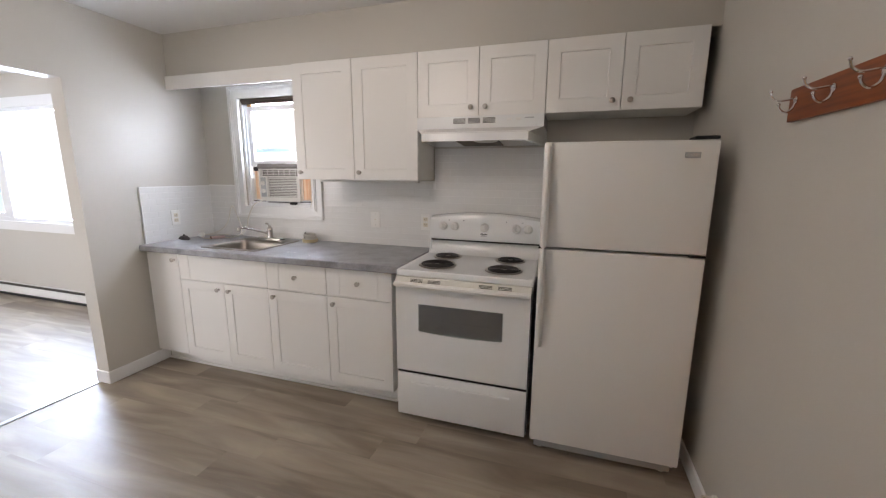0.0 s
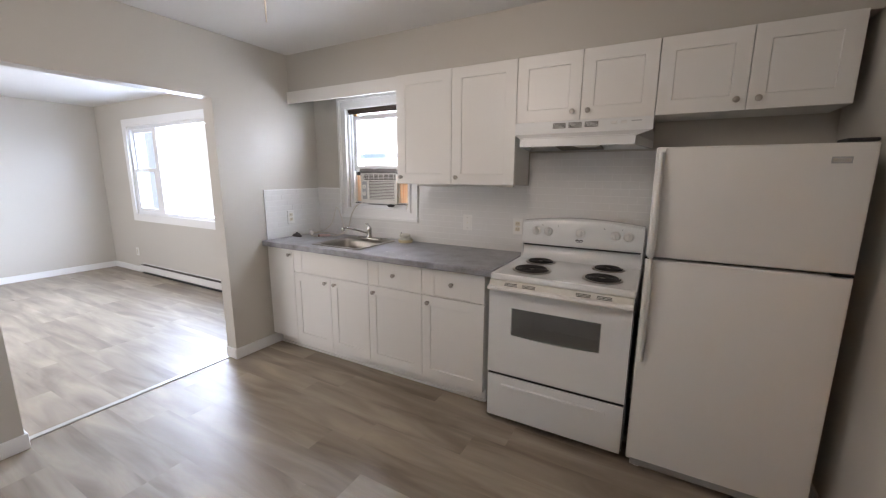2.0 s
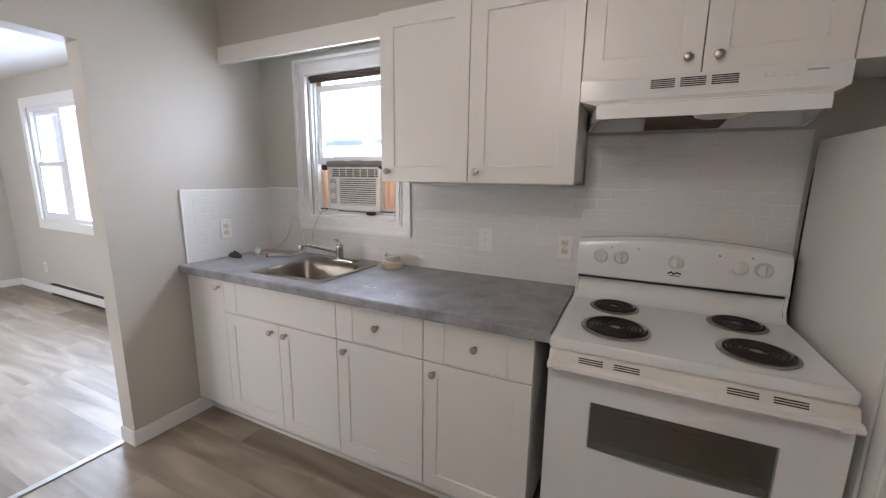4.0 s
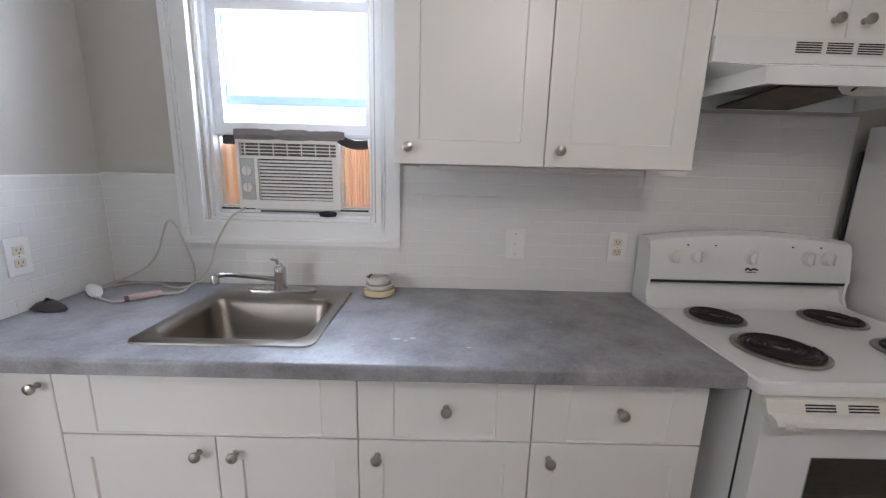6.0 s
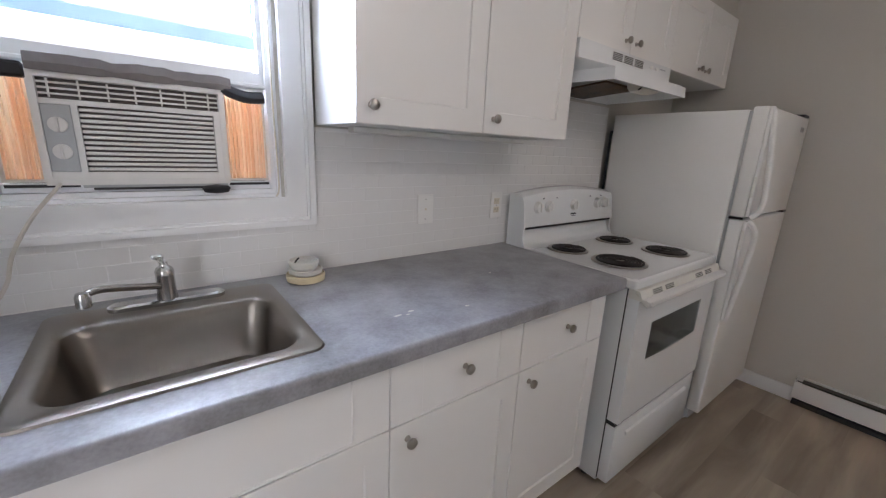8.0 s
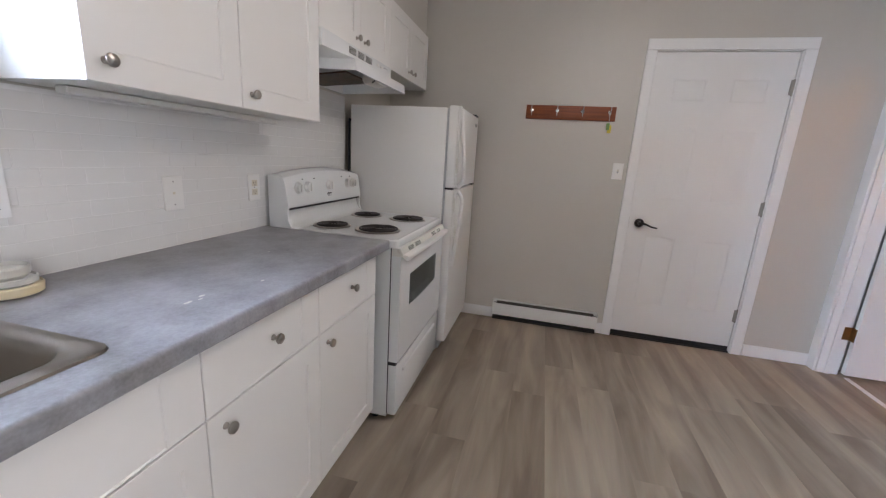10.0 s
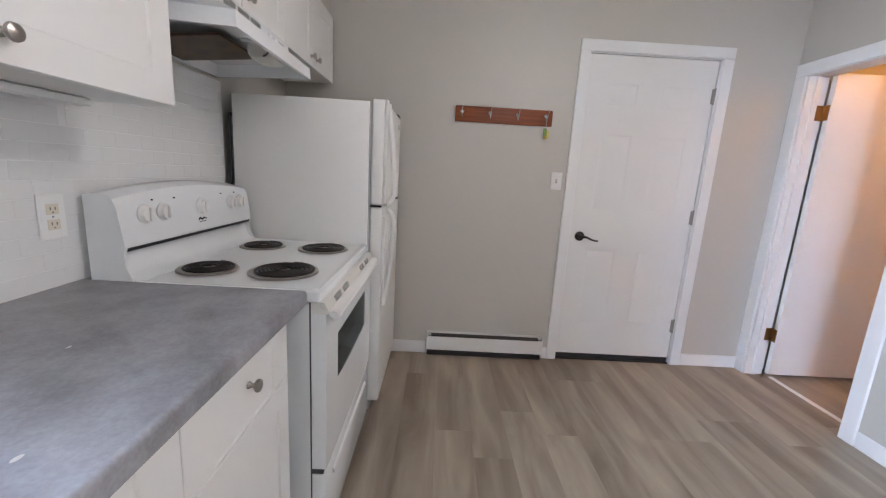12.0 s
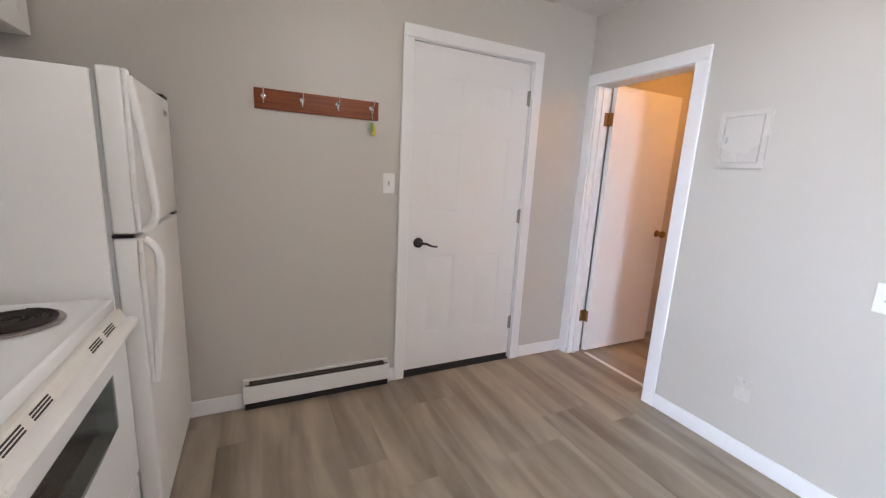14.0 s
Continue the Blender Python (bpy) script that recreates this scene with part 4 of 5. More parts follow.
# ---- fridge ----
def fridge():
    f = thing("refrigerator", (-0.42, -0.37, 0), "white top-freezer refrigerator with textured doors", "refrigerator")
    x0, x1 = -0.760, -0.078
    part("body", nb(x0, x1, -0.655, -0.040, 0.03, 1.560, bev=0.004, seg=2), FRIDGE, f)
    part("gasket", nb(x0 + 0.008, x1 - 0.008, -0.668, -0.6555, 0.09, 1.555), GREYP, f, "grey door gasket")
    part("grille", nb(x0 + 0.02, x1 - 0.02, -0.68, -0.6555, 0.02, 0.075, bev=0.003), GREYP, f)
    for nme, z0, z1 in (("freezer_door", 1.098, 1.573), ("fridge_door", 0.083, 1.086)):
        d = part(nme, nb(x0, x1, -0.726, -0.6685, z0, z1, bev=0.008, seg=3), FRIDGE, f)
        up = nme == "freezer_door"
        a, b = (z0 + 0.005, z1 - 0.002) if up else (0.585, z1 - 0.005)
        xs = (x0 + 0.002, x0 + 0.034)
        # a trim strip with a bowed grip on it
        bm = bmesh.new()
        box(bm, xs[0], xs[1], -0.740, -0.7262, a if up else 0.60, b, 0.004, 2)
        h = part("handle", bm, PLASTIC, d, "white strip handle")
        L = 0.47
        pts = []
        near, far = (a, b) if up else (b, a)
        sg = 1 if up else -1
        for u, off in ((0.0, 0.018), (0.03, 0.036), (0.09, 0.052), (0.2, 0.056), (0.45, 0.046), (0.7, 0.032), (0.88, 0.020), (0.96, 0.015)):
            pts.append(((xs[0] + xs[1]) / 2, -0.726 - 0.9 * off, near + (far - near) * u))
        part("grip", tube(bmesh.new(), pts, 0.0125, 10, 5, squash=1.0), PLASTIC, h)
        zi = (near + (far - near) * (0.28 if up else 0.17))
        part("inset", nb(xs[0] - 0.0032, xs[0] + 0.004, -0.738, -0.728, zi - 0.045, zi + 0.045), VENTM, h, "yellowed handle inset")
        if up:
            part("badge", nb(-0.201, -0.144, -0.7285, -0.7255, 1.500, 1.524, bev=0.001), GREYP, d, "small grey metal badge")
            part("badge_face", nb(-0.197, -0.148, -0.7295, -0.7286, 1.506, 1.518), CHROME, d)
    part("hinge_cover", nb(x1 - 0.09, x1 - 0.004, -0.725, -0.62, 1.575, 1.588, bev=0.004), BLACK, f, "dark hinge cover")
    part("centre_hinge", nb(x1 - 0.06, x1 - 0.002, -0.728, -0.66, 1.088, 1.096), BRONZE, f)
    part("hinge_pin", nb(x0 - 0.004, x0 + 0.014, -0.72, -0.668, 1.0875, 1.0965), BRONZE, f)
    bm = bmesh.new()
    tube(bm, [(x0 + 0.012, -0.026, 0.4), (x0 + 0.008, -0.024, 0.9), (x0 + 0.008, -0.024, 1.42), (x0 + 0.03, -0.024, 1.47), (x0 + 0.1, -0.024, 1.475)], 0.007, 8, 5)
    co = part("condenser", bm, BLACK, f, "black rear condenser coil")
    part("back_plate", nb(x0 + 0.03, x1 - 0.03, -0.032, -0.0305, 0.30, 1.46), BLACK, co)
    for k in range(24):
        z = 0.33 + k * 0.047
        part("rod", nb(x0 + 0.01, x1 - 0.02, -0.038, -0.0322, z, z + 0.006), BLACK, co)
    for x in (x0 + 0.05, x1 - 0.05):
        for y in (-0.64, -0.08):
            part("foot", lathe(bmesh.new(), [(0.018, 0), (0.018, 0.02), (0.01, 0.022), (0.01, 0.031)], (x, y, 0), "z", 12), PLASTIC, f)


fridge()


# ---- range hood ----
def hood():
    h = thing("range_hood", (-1.166, -0.2, 1.6), "white under-cabinet range hood with a greasy filter", "range hood")
    xa, xb, xc, xd = -1.536, -0.796, -1.466, -0.866
    bm = bmesh.new()
    t = 0.003
    # shell: vertical upper front, sloping sides and front down to the lip, hollow below
    out = [[(xa, 0.0, 1.759), (xa, -0.312, 1.759), (xb, -0.312, 1.759), (xb, 0.0, 1.759)],
           [(xa, 0.0, 1.692), (xa, -0.312, 1.692), (xb, -0.312, 1.692), (xb, 0.0, 1.692)],
           [(xa, 0.0, 1.655), (xc, -0.425, 1.655), (xd, -0.425, 1.655), (xb, 0.0, 1.655)],
           [(xa, 0.0, 1.612), (xc, -0.428, 1.612), (xd, -0.428, 1.612), (xb, 0.0, 1.612)],
           [(xa + 0.012, -0.012, 1.612), (xc + 0.012, -0.414, 1.612), (xd - 0.012, -0.414, 1.612), (xb - 0.012, -0.012, 1.612)],
           [(xa + 0.012, -0.012, 1.662), (xc + 0.012, -0.412, 1.662), (xd - 0.012, -0.412, 1.662), (xb - 0.012, -0.012, 1.662)]]
    poly(bm, out)
    part("shell", bm, ENAMEL, h)
    bm = bmesh.new()
    poly(bm, [[(x, -0.300, 1.632), (x, -0.030, 1.612), (x, -0.030, 1.620), (x, -0.300, 1.640)] for x in (-1.315, -1.060)])
    part("filter", bm, GREASE, h, "greasy brown mesh filter")
    part("lamp_lens", poly(bmesh.new(), [rounded(-1.180, -1.035, -0.405, -0.308, 0.03, 1.650), rounded(-1.180, -1.035, -0.405, -0.308, 0.03, 1.628), rounded(-1.172, -1.043, -0.397, -0.316, 0.03, 1.613), rounded(-1.150, -1.065, -0.380, -0.335, 0.015, 1.607)]), LENS, h, "frosted lamp lens")
    part("lamp_housing", nb(-1.20, -1.01, -0.409, -0.304, 1.6505, 1.6618, bev=0.002), ENAMEL, h)
    part("wire", tube(bmesh.new(), [(-1.205, -0.402, 1.645), (-1.192, -0.392, 1.622), (-1.188, -0.375, 1.612)], 0.0035, 6, 5), BLACK, h, "dark hanging wire end")
    for cx in (-1.274, -1.187, -1.100):
        v = part("vent", nb(cx - 0.039, cx + 0.039, -0.3135, -0.3121, 1.716, 1.750), PLASTIC, h)
        for k in range(5):
            z = 1.719 + k * 0.0062
            part("slot", nb(cx - 0.036, cx + 0.036, -0.3145, -0.3136, z, z + 0.0035), DARK, v)
    for x in (-0.985, -0.935):
        part("switch", nb(x - 0.014, x + 0.014, -0.317, -0.312, 1.728, 1.742, bev=0.002), PLASTIC, h)
    part("label_bar", nb(-0.90, -0.85, -0.3135, -0.312, 1.738, 1.743), GREYP, h)


hood()


# ---- window air conditioner ----
def air_conditioner():
    a = thing("air_conditioner", (-2.865, 0.1, 1.213), "aged white window air conditioner with two dials", "air conditioner")
    x0, x1, z0, z1, y = -3.064, -2.674, 1.2105, 1.467, 0.036
    part("case", nb(x0 + 0.006, x1 - 0.006, y + 0.03, 0.25, z0, z1, bev=0.003), GREYP, a)
    bm = bmesh.new()
    ring(bm, "y", (x0, x1, z0 - 0.002, z1 + 0.002), (x0 + 0.012, x1 - 0.012, z0 + 0.012, z1 - 0.012), y, y + 0.03)
    box(bm, x0 + 0.0115, x1 - 0.0115, y + 0.004, y + 0.02, z1 - 0.070, z1 - 0.058)
    box(bm, x0 + 0.0115, x1 - 0.0115, y + 0.004, y + 0.02, z0 + 0.0115, z0 + 0.030)
    box(bm, x0 + 0.066, x0 + 0.078, y + 0.002, y + 0.02, z0 + 0.030, z1 - 0.070)
    box(bm, x1 - 0.028, x1 - 0.0115, y + 0.003, y + 0.02, z0 + 0.030, z1 - 0.070)
    f = part("front_frame", bm, ACW, a)
    # flat plate whose colour gives the louvre gaps their shade
    part("cavity", nb(x0 + 0.012, x1 - 0.012, y + 0.024, y + 0.0295, z0 + 0.012, z1 - 0.012), ACGAP, a)
    for k in range(12):
        z = z0 + 0.033 + k * 0.0128
        part("louvre", nb(x0 + 0.079, x1 - 0.029, y + 0.006, y + 0.018, z, z + 0.0078, bev=0.0015), ACW, f)
    for k in range(3):
        z = z1 - 0.049 + k * 0.0125
        part("outlet_slat", nb(x0 + 0.013, x1 - 0.013, y + 0.010, y + 0.02, z, z + 0.0042), ACW, f)
    for k in range(7):
        x = x0 + 0.03 + k * 0.0535
        part("outlet_divider", nb(x, x + 0.004, y + 0.006, y + 0.0095, z1 - 0.056, z1 - 0.0125), ACW, f)
    p = part("control_panel", nb(x0 + 0.0125, x0 + 0.0655, y + 0.002, y + 0.018, z0 + 0.0305, z1 - 0.0705, bev=0.0015), GREYP, a)
    for z in (z0 + 0.078, z0 + 0.140):
        k = part("dial", lathe(bmesh.new(), [(0.018, 0), (0.0175, 0.009), (0.001, 0.011)], (x0 + 0.039, y + 0.002, z), "-y", 24), ACW, p)
        part("grip", nb(x0 + 0.0365, x0 + 0.0415, y - 0.017, y - 0.008, z - 0.016, z + 0.016, bev=0.001), ACW, k)
    for e0, e1 in ((-3.1515, x0 - 0.001), (x1 + 0.001, -2.5505)):
        bm = bmesh.new()
        n = max(4, int((e1 - e0) / 0.011))
        row = []
        for k in range(n * 2 + 1):
            x = e0 + (e1 - e0) * k / (n * 2)
            row.append((x, 0.078 + (0.015 if k % 2 else 0)))
        a0 = [bm.verts.new((x, yy, 1.2135)) for x, yy in row] + [bm.verts.new((x, yy + 0.002, 1.2135)) for x, yy in row[::-1]]
        a1 = [bm.verts.new((v.co.x, v.co.y, 1.462)) for v in a0]
        for i in range(len(a0)):
            j = (i + 1) % len(a0)
            bm.faces.new((a0[i], a0[j], a1[j], a1[i]))
        part("side_curtain", bm, PLEAT, a, "pleated tan accordion side panel lit by daylight")
        bm = bmesh.new()
        ring(bm, "y", (e0 - 0.001, e1 + 0.0005, 1.2132, 1.4845), (e0 + (0.016 if e0 < -3 else 0.006), e1 - (0.006 if e0 < -3 else 0.014), 1.220, 1.476), 0.066, 0.077)
        part("curtain_frame", bm, ACW, a)
    bm = bmesh.new()
    n, lo = 16, []
    random.seed(5)
    for k in range(n + 1):
        x = -3.062 + 0.41 * k / n
        w = 0.007 * random.random()
        lo.append([(x, 0.034 - w, 1.4695 - 0.6 * w), (x, 0.030 - w * 1.5, 1.478 + w), (x, 0.034 - w, 1.499 + w), (x, 0.0375, 1.501 + w), (x, 0.0375, 1.4695)])
    poly(bm, lo)
    part("sealing_tape", bm, TAPE, a, "crumpled grey sealing tape")
    part("foam", nb(-3.112, -3.064, 0.034, 0.064, 1.448, 1.482, bev=0.006), BLACK, a, "black foam block")
    bm = bmesh.new()
    tube(bm, [(-2.672, 0.046, 1.476), (-2.645, 0.044, 1.464), (-2.610, 0.044, 1.456), (-2.566, 0.046, 1.459)], 0.019, 8, 5, squash=0.75)
    part("foam", bm, BLACK, a, "black foam strip")
    bm = bmesh.new()
    lathe(bm, [(0.001, -0.016), (0.03, -0.012), (0.036, 0.0), (0.03, 0.006), (0.001, 0.010)], (-2.715, 0.0, 1.199), "z", 14)
    for v in bm.verts:
        v.co.y = 0.005 + v.co.y * 0.55
    part("knob_cap", bm, BLACK, a, "black rubber plug under the unit")
    part("support_strip", nb(-3.00, -2.68, 0.0385, 0.044, 1.2015, 1.2125), GREYP, a)
    part("foam", nb(-2.98, -2.70, 0.025, 0.0375, 1.197, 1.202), BLACK, a, "dark foam under the unit")

    c = thing("power_cord", (-3.25, -0.15, 0.915), "white air conditioner cord coiled on the countertop", "power cord")
    run = [(-3.04, 0.03, 1.212), (-3.050, -0.020, 1.196), (-3.062, -0.040, 1.180), (-3.084, -0.044, 1.150), (-3.111, -0.044, 1.105), (-3.134, -0.042, 1.055), (-3.148, -0.042, 1.003),
           (-3.172, -0.048, 0.960), (-3.205, -0.060, 0.932), (-3.240, -0.088, 0.9185), (-3.275, -0.085, 0.9185), (-3.350, -0.045, 0.9185), (-3.420, -0.032, 0.9185), (-3.480, -0.050, 0.9185), (-3.520, -0.110, 0.9200), (-3.512, -0.165, 0.930)]
    part("cable", tube(bmesh.new(), run, 0.0042, 8, 6), CORD, c)
    run = [(-3.205, -0.085, 0.9300), (-3.215, -0.130, 0.9185), (-3.235, -0.155, 0.9185), (-3.262, -0.175, 0.922), (-3.318, -0.232, 0.922), (-3.350, -0.255, 0.9190), (-3.400, -0.240, 0.9195), (-3.450, -0.215, 0.926)]
    part("cable", tube(bmesh.new(), run, 0.0042, 8, 6), CORD, c)
    run = [(-3.505, -0.150, 0.930), (-3.520, -0.090, 0.922), (-3.500, -0.040, 0.930), (-3.455, -0.022, 0.952), (-3.400, -0.022, 0.990), (-3.360, -0.024, 1.040), (-3.335, -0.026, 1.100), (-3.312, -0.030, 1.150), (-3.296, -0.032, 1.162), (-3.275, -0.038, 1.148), (-3.255, -0.040, 1.115), (-3.240, -0.036, 1.06), (-3.225, -0.030, 0.99), (-3.215, -0.045, 0.94), (-3.205, -0.085, 0.930)]
    part("cable", tube(bmesh.new(), run, 0.0036, 8, 6), CORD, c)
    bm = bmesh.new()
    lo = []
    for x, y, z, w, h in ((-3.522, -0.150, 0.932, 0.006, 0.010), (-3.515, -0.155, 0.932, 0.018, 0.016), (-3.485, -0.178, 0.933, 0.022, 0.0185), (-3.460, -0.200, 0.930, 0.020, 0.0155), (-3.446, -0.210, 0.927, 0.011, 0.010), (-3.432, -0.222, 0.924, 0.006, 0.006)):
        lo.append([(x + 0.6 * w * math.cos(a), y + 0.8 * w * math.cos(a), z + h * math.sin(a)) for a in [2 * math.pi * k / 12 for k in range(12)]])
    part("plug", poly(bm, lo), PLASTIC, c, "white safety plug")
    box_at = [(-3.255, -0.170, 0.9265), (-3.285, -0.200, 0.9270), (-3.322, -0.236, 0.9265)]
    part("inline_box", tube(bmesh.new(), box_at, lambda t: 0.0125 - 0.003 * abs(2 * t - 1) ** 6, 8, 5), PINKISH, c, "pinkish inline box")
    part("box_end", tube(bmesh.new(), [(-3.320, -0.234, 0.9262), (-3.329, -0.243, 0.9255)], 0.0100, 8, 0), BROWNISH, c, "brown cable grip")


air_conditioner()


# ---- small things ----
def canisters():
    s = thing("stacked_dishes", (-2.505, -0.092, 0.914), "small stack of cream ceramic dishes on the countertop", "dish")
    x, y, z = -2.505, -0.092, 0.9145
    part("base_dish", lathe(bmesh.new(), [(0.048, 0), (0.057, 0.004), (0.059, 0.022), (0.056, 0.026), (0.054, 0.020), (0.001, 0.019)], (x, y, z), "z", 32), CREAM, s, "cream round base dish")
    part("dish", lathe(bmesh.new(), [(0.036, 0.0195), (0.050, 0.028), (0.051, 0.040), (0.047, 0.042), (0.045, 0.036), (0.001, 0.034)], (x, y, z), "z", 32), LENS, s, "off-white dish")
    part("dish", lathe(bmesh.new(), [(0.030, 0.0345), (0.043, 0.048), (0.045, 0.064), (0.042, 0.068), (0.040, 0.058), (0.001, 0.054)], (x - 0.005, y, z), "z", 32), LENS, s, "off-white dish")
    part("clip", tube(bmesh.new(), [(x - 0.036, y - 0.012, z + 0.055), (x - 0.034, y - 0.016, z + 0.070), (x - 0.024, y - 0.016, z + 0.080)], 0.0028, 6, 4), BLACK, s, "small dark clip")


canisters()


def clamp():
    s = thing("dark_plug", (-3.50, -0.33, 0.914), "small crumpled dark grey plastic thing on the countertop", "plug")
    bm = bmesh.new()
    lo = []
    for k, (x, w, h) in enumerate(((-3.545, 0.010, 0.012), (-3.525, 0.022, 0.028), (-3.50, 0.026, 0.034), (-3.48, 0.024, 0.026), (-3.455, 0.016, 0.016), (-3.44, 0.006, 0.006))):
        lo.append([(x, -0.33 + w * math.cos(a), 0.9142 + max(0, h / 2 + h / 2 * math.sin(a + 0.2 * k))) for a in [2 * math.pi * j / 10 for j in range(10)]])
    poly(bm, lo)
    part("body", bm, DARKP, s)
    part("prong", tube(bmesh.new(), [(-3.50, -0.33, 0.945), (-3.49, -0.335, 0.955), (-3.478, -0.338, 0.952)], 0.004, 6, 4), BLACK, s)


clamp()


def plate(name, label, at, axis, w=0.072, h=0.116, kind="blank", base=None):
    """A wall plate facing -y ('y'), -x ('x'), +x ('X') or +y ('Y')."""
    o = thing(name, at, label, "outlet" if kind == "duplex" else "switch")
    x, y, z = at
    base = base or PLASTIC
    def pb(u0, u1, d0, d1, z0, z1, bev=0.0):
        if axis == "y":
            return nb(x + u0, x + u1, y - d1, y - d0, z + z0, z + z1, bev=bev)
        if axis == "Y":
            return nb(x + u0, x + u1, y + d0, y + d1, z + z0, z + z1, bev=bev)
        if axis == "x":
            return nb(x - d1, x - d0, y + u0, y + u1, z + z0, z + z1, bev=bev)
        return nb(x + d0, x + d1, y + u0, y + u1, z + z0, z + z1, bev=bev)
    part("plate", pb(-w / 2, w / 2, 0, 0.006, -h / 2, h / 2, 0.0022), base, o)
    if kind == "duplex":
        for dz in (-0.0195, 0.0195):
            r = part("receptacle", pb(-0.0165, 0.0165, 0.0062, 0.0078, dz - 0.0135, dz + 0.0135, 0.0006), IVORY, o, "yellowed receptacle")
            for du in (-0.0065, 0.0065):
                part("slot", pb(du - 0.0012, du + 0.0012, 0.0079, 0.0082, dz - 0.002, dz + 0.006), DARK, r)
            part("slot", pb(-0.0018, 0.0018, 0.0079, 0.0082, dz - 0.010, dz - 0.0062), DARK, r)
        part("screw", pb(-0.002, 0.002, 0.0062, 0.0072, -0.002, 0.002), STEEL, o)
    if kind == "switch":
        part("slot", pb(-0.006, 0.006, 0.0061, 0.0064, -0.013, 0.013), GREYP, o)
        part("toggle", pb(-0.0038, 0.0038, 0.0066, 0.016, -0.002, 0.009, 0.001), IVORY, o)
    if kind == "blank":
        part("button", pb(-0.004, 0.004, 0.0062, 0.0075, -0.004, 0.004), IVORY, o)
        for dz in (-0.04, 0.04):
            part("screw", pb(-0.002, 0.002, 0.0062, 0.007, dz - 0.002, dz + 0.002), STEEL, o)
    return o


plate("wall_plate", "ivory-white cover plate on the tiled backsplash", (-1.993, -0.0005, 1.1), "y", 0.076, 0.118)
plate("outlet", "white duplex outlet with yellowed sockets on the backsplash", (-1.597, -0.0005, 1.097), "y", kind="duplex")
plate("outlet", "white duplex outlet on the tiled side wall", (XL + 0.0095, -0.334, 1.086), "X", kind="duplex")
plate("light_switch", "white toggle light switch beside the entry door", (0.0, -1.752, 1.252), "x", kind="switch")
plate("light_switch", "white light switch on the long greige wall", (-1.655, YS, 0.945), "Y", kind="switch")
plate("outlet", "painted-over blank outlet plate low on the wall", (-1.268, YS, 0.355), "Y", 0.07, 0.112, base=PANELP)
plate("outlet", "small white outlet low on the living room wall", (-7.50, YL, 0.31), "y", kind="duplex")


def breaker_panel():
    p = thing("breaker_panel", (-1.045, YS, 1.43), "flush painted breaker panel cover on the wall", "electrical panel")
    bm = bmesh.new()
    ring(bm, "y", (-1.158, -0.936, 1.425, 1.695), (-1.134, -0.960, 1.448, 1.672), YS, YS + 0.011)
    part("frame", bm, PANELP, p)
    part("door", nb(-1.129, -0.965, YS, YS + 0.0065, 1.453, 1.668, bev=0.002), PANELP, p)
    part("latch", nb(-0.985, -0.975, YS + 0.0066, YS + 0.011, 1.545, 1.575, bev=0.001), GREYP, p)


breaker_panel()


def coat_rack():
    r = thing("coat_rack", (0, -1.37, 1.6), "cherry wood coat rack with four chrome double hooks", "coat rack")
    part("board", nb(-0.018, 0.0, -1.680, -1.064, 1.591, 1.687, bev=0.003, seg=2), RACK, r)
    for y in (-1.105, -1.283, -1.458, -1.638):
        z = 1.648
        bm = bmesh.new()
        lathe(bm, [(0.011, 0.0), (0.011, 0.003), (0.005, 0.005), (0.001, 0.005)], (-0.018, y, z + 0.002), "-x", 14)
        tube(bm, [(-0.020, y, z + 0.008), (-0.040, y, z + 0.004), (-0.062, y, z + 0.002), (-0.078, y, z + 0.012), (-0.084, y, z + 0.028)], 0.0032, 8, 5)
        tube(bm, [(-0.020, y, z - 0.002), (-0.026, y, z - 0.022), (-0.042, y, z - 0.032), (-0.056, y, z - 0.022), (-0.060, y, z - 0.010)], 0.0032, 8, 5)
        for p in ((-0.084, y, z + 0.029), (-0.060, y, z - 0.009)):
            bmesh.ops.create_icosphere(bm, subdivisions=2, radius=0.0052, matrix=Matrix.Translation(p))
        part("hook", bm, CHROME, r, "chrome double hook")
    k = thing("key_tag", (-0.05, -1.638, 1.55), "bunch of keys with yellow and green tags hanging on a hook", "keys")
    part("cord", tube(bmesh.new(), [(-0.046, -1.637, 1.627), (-0.043, -1.639, 1.60), (-0.040, -1.641, 1.575), (-0.036, -1.640, 1.56)], 0.0016, 6, 4), GREYP, k)
    part("tag", nb(-0.040, -0.034, -1.660, -1.634, 1.510, 1.562, bev=0.002), YELLOW, k, "yellow key tag")
    part("tag", nb(-0.046, -0.041, -1.646, -1.624, 1.530, 1.575, bev=0.002), GREEN, k, "green key tag")


coat_rack()


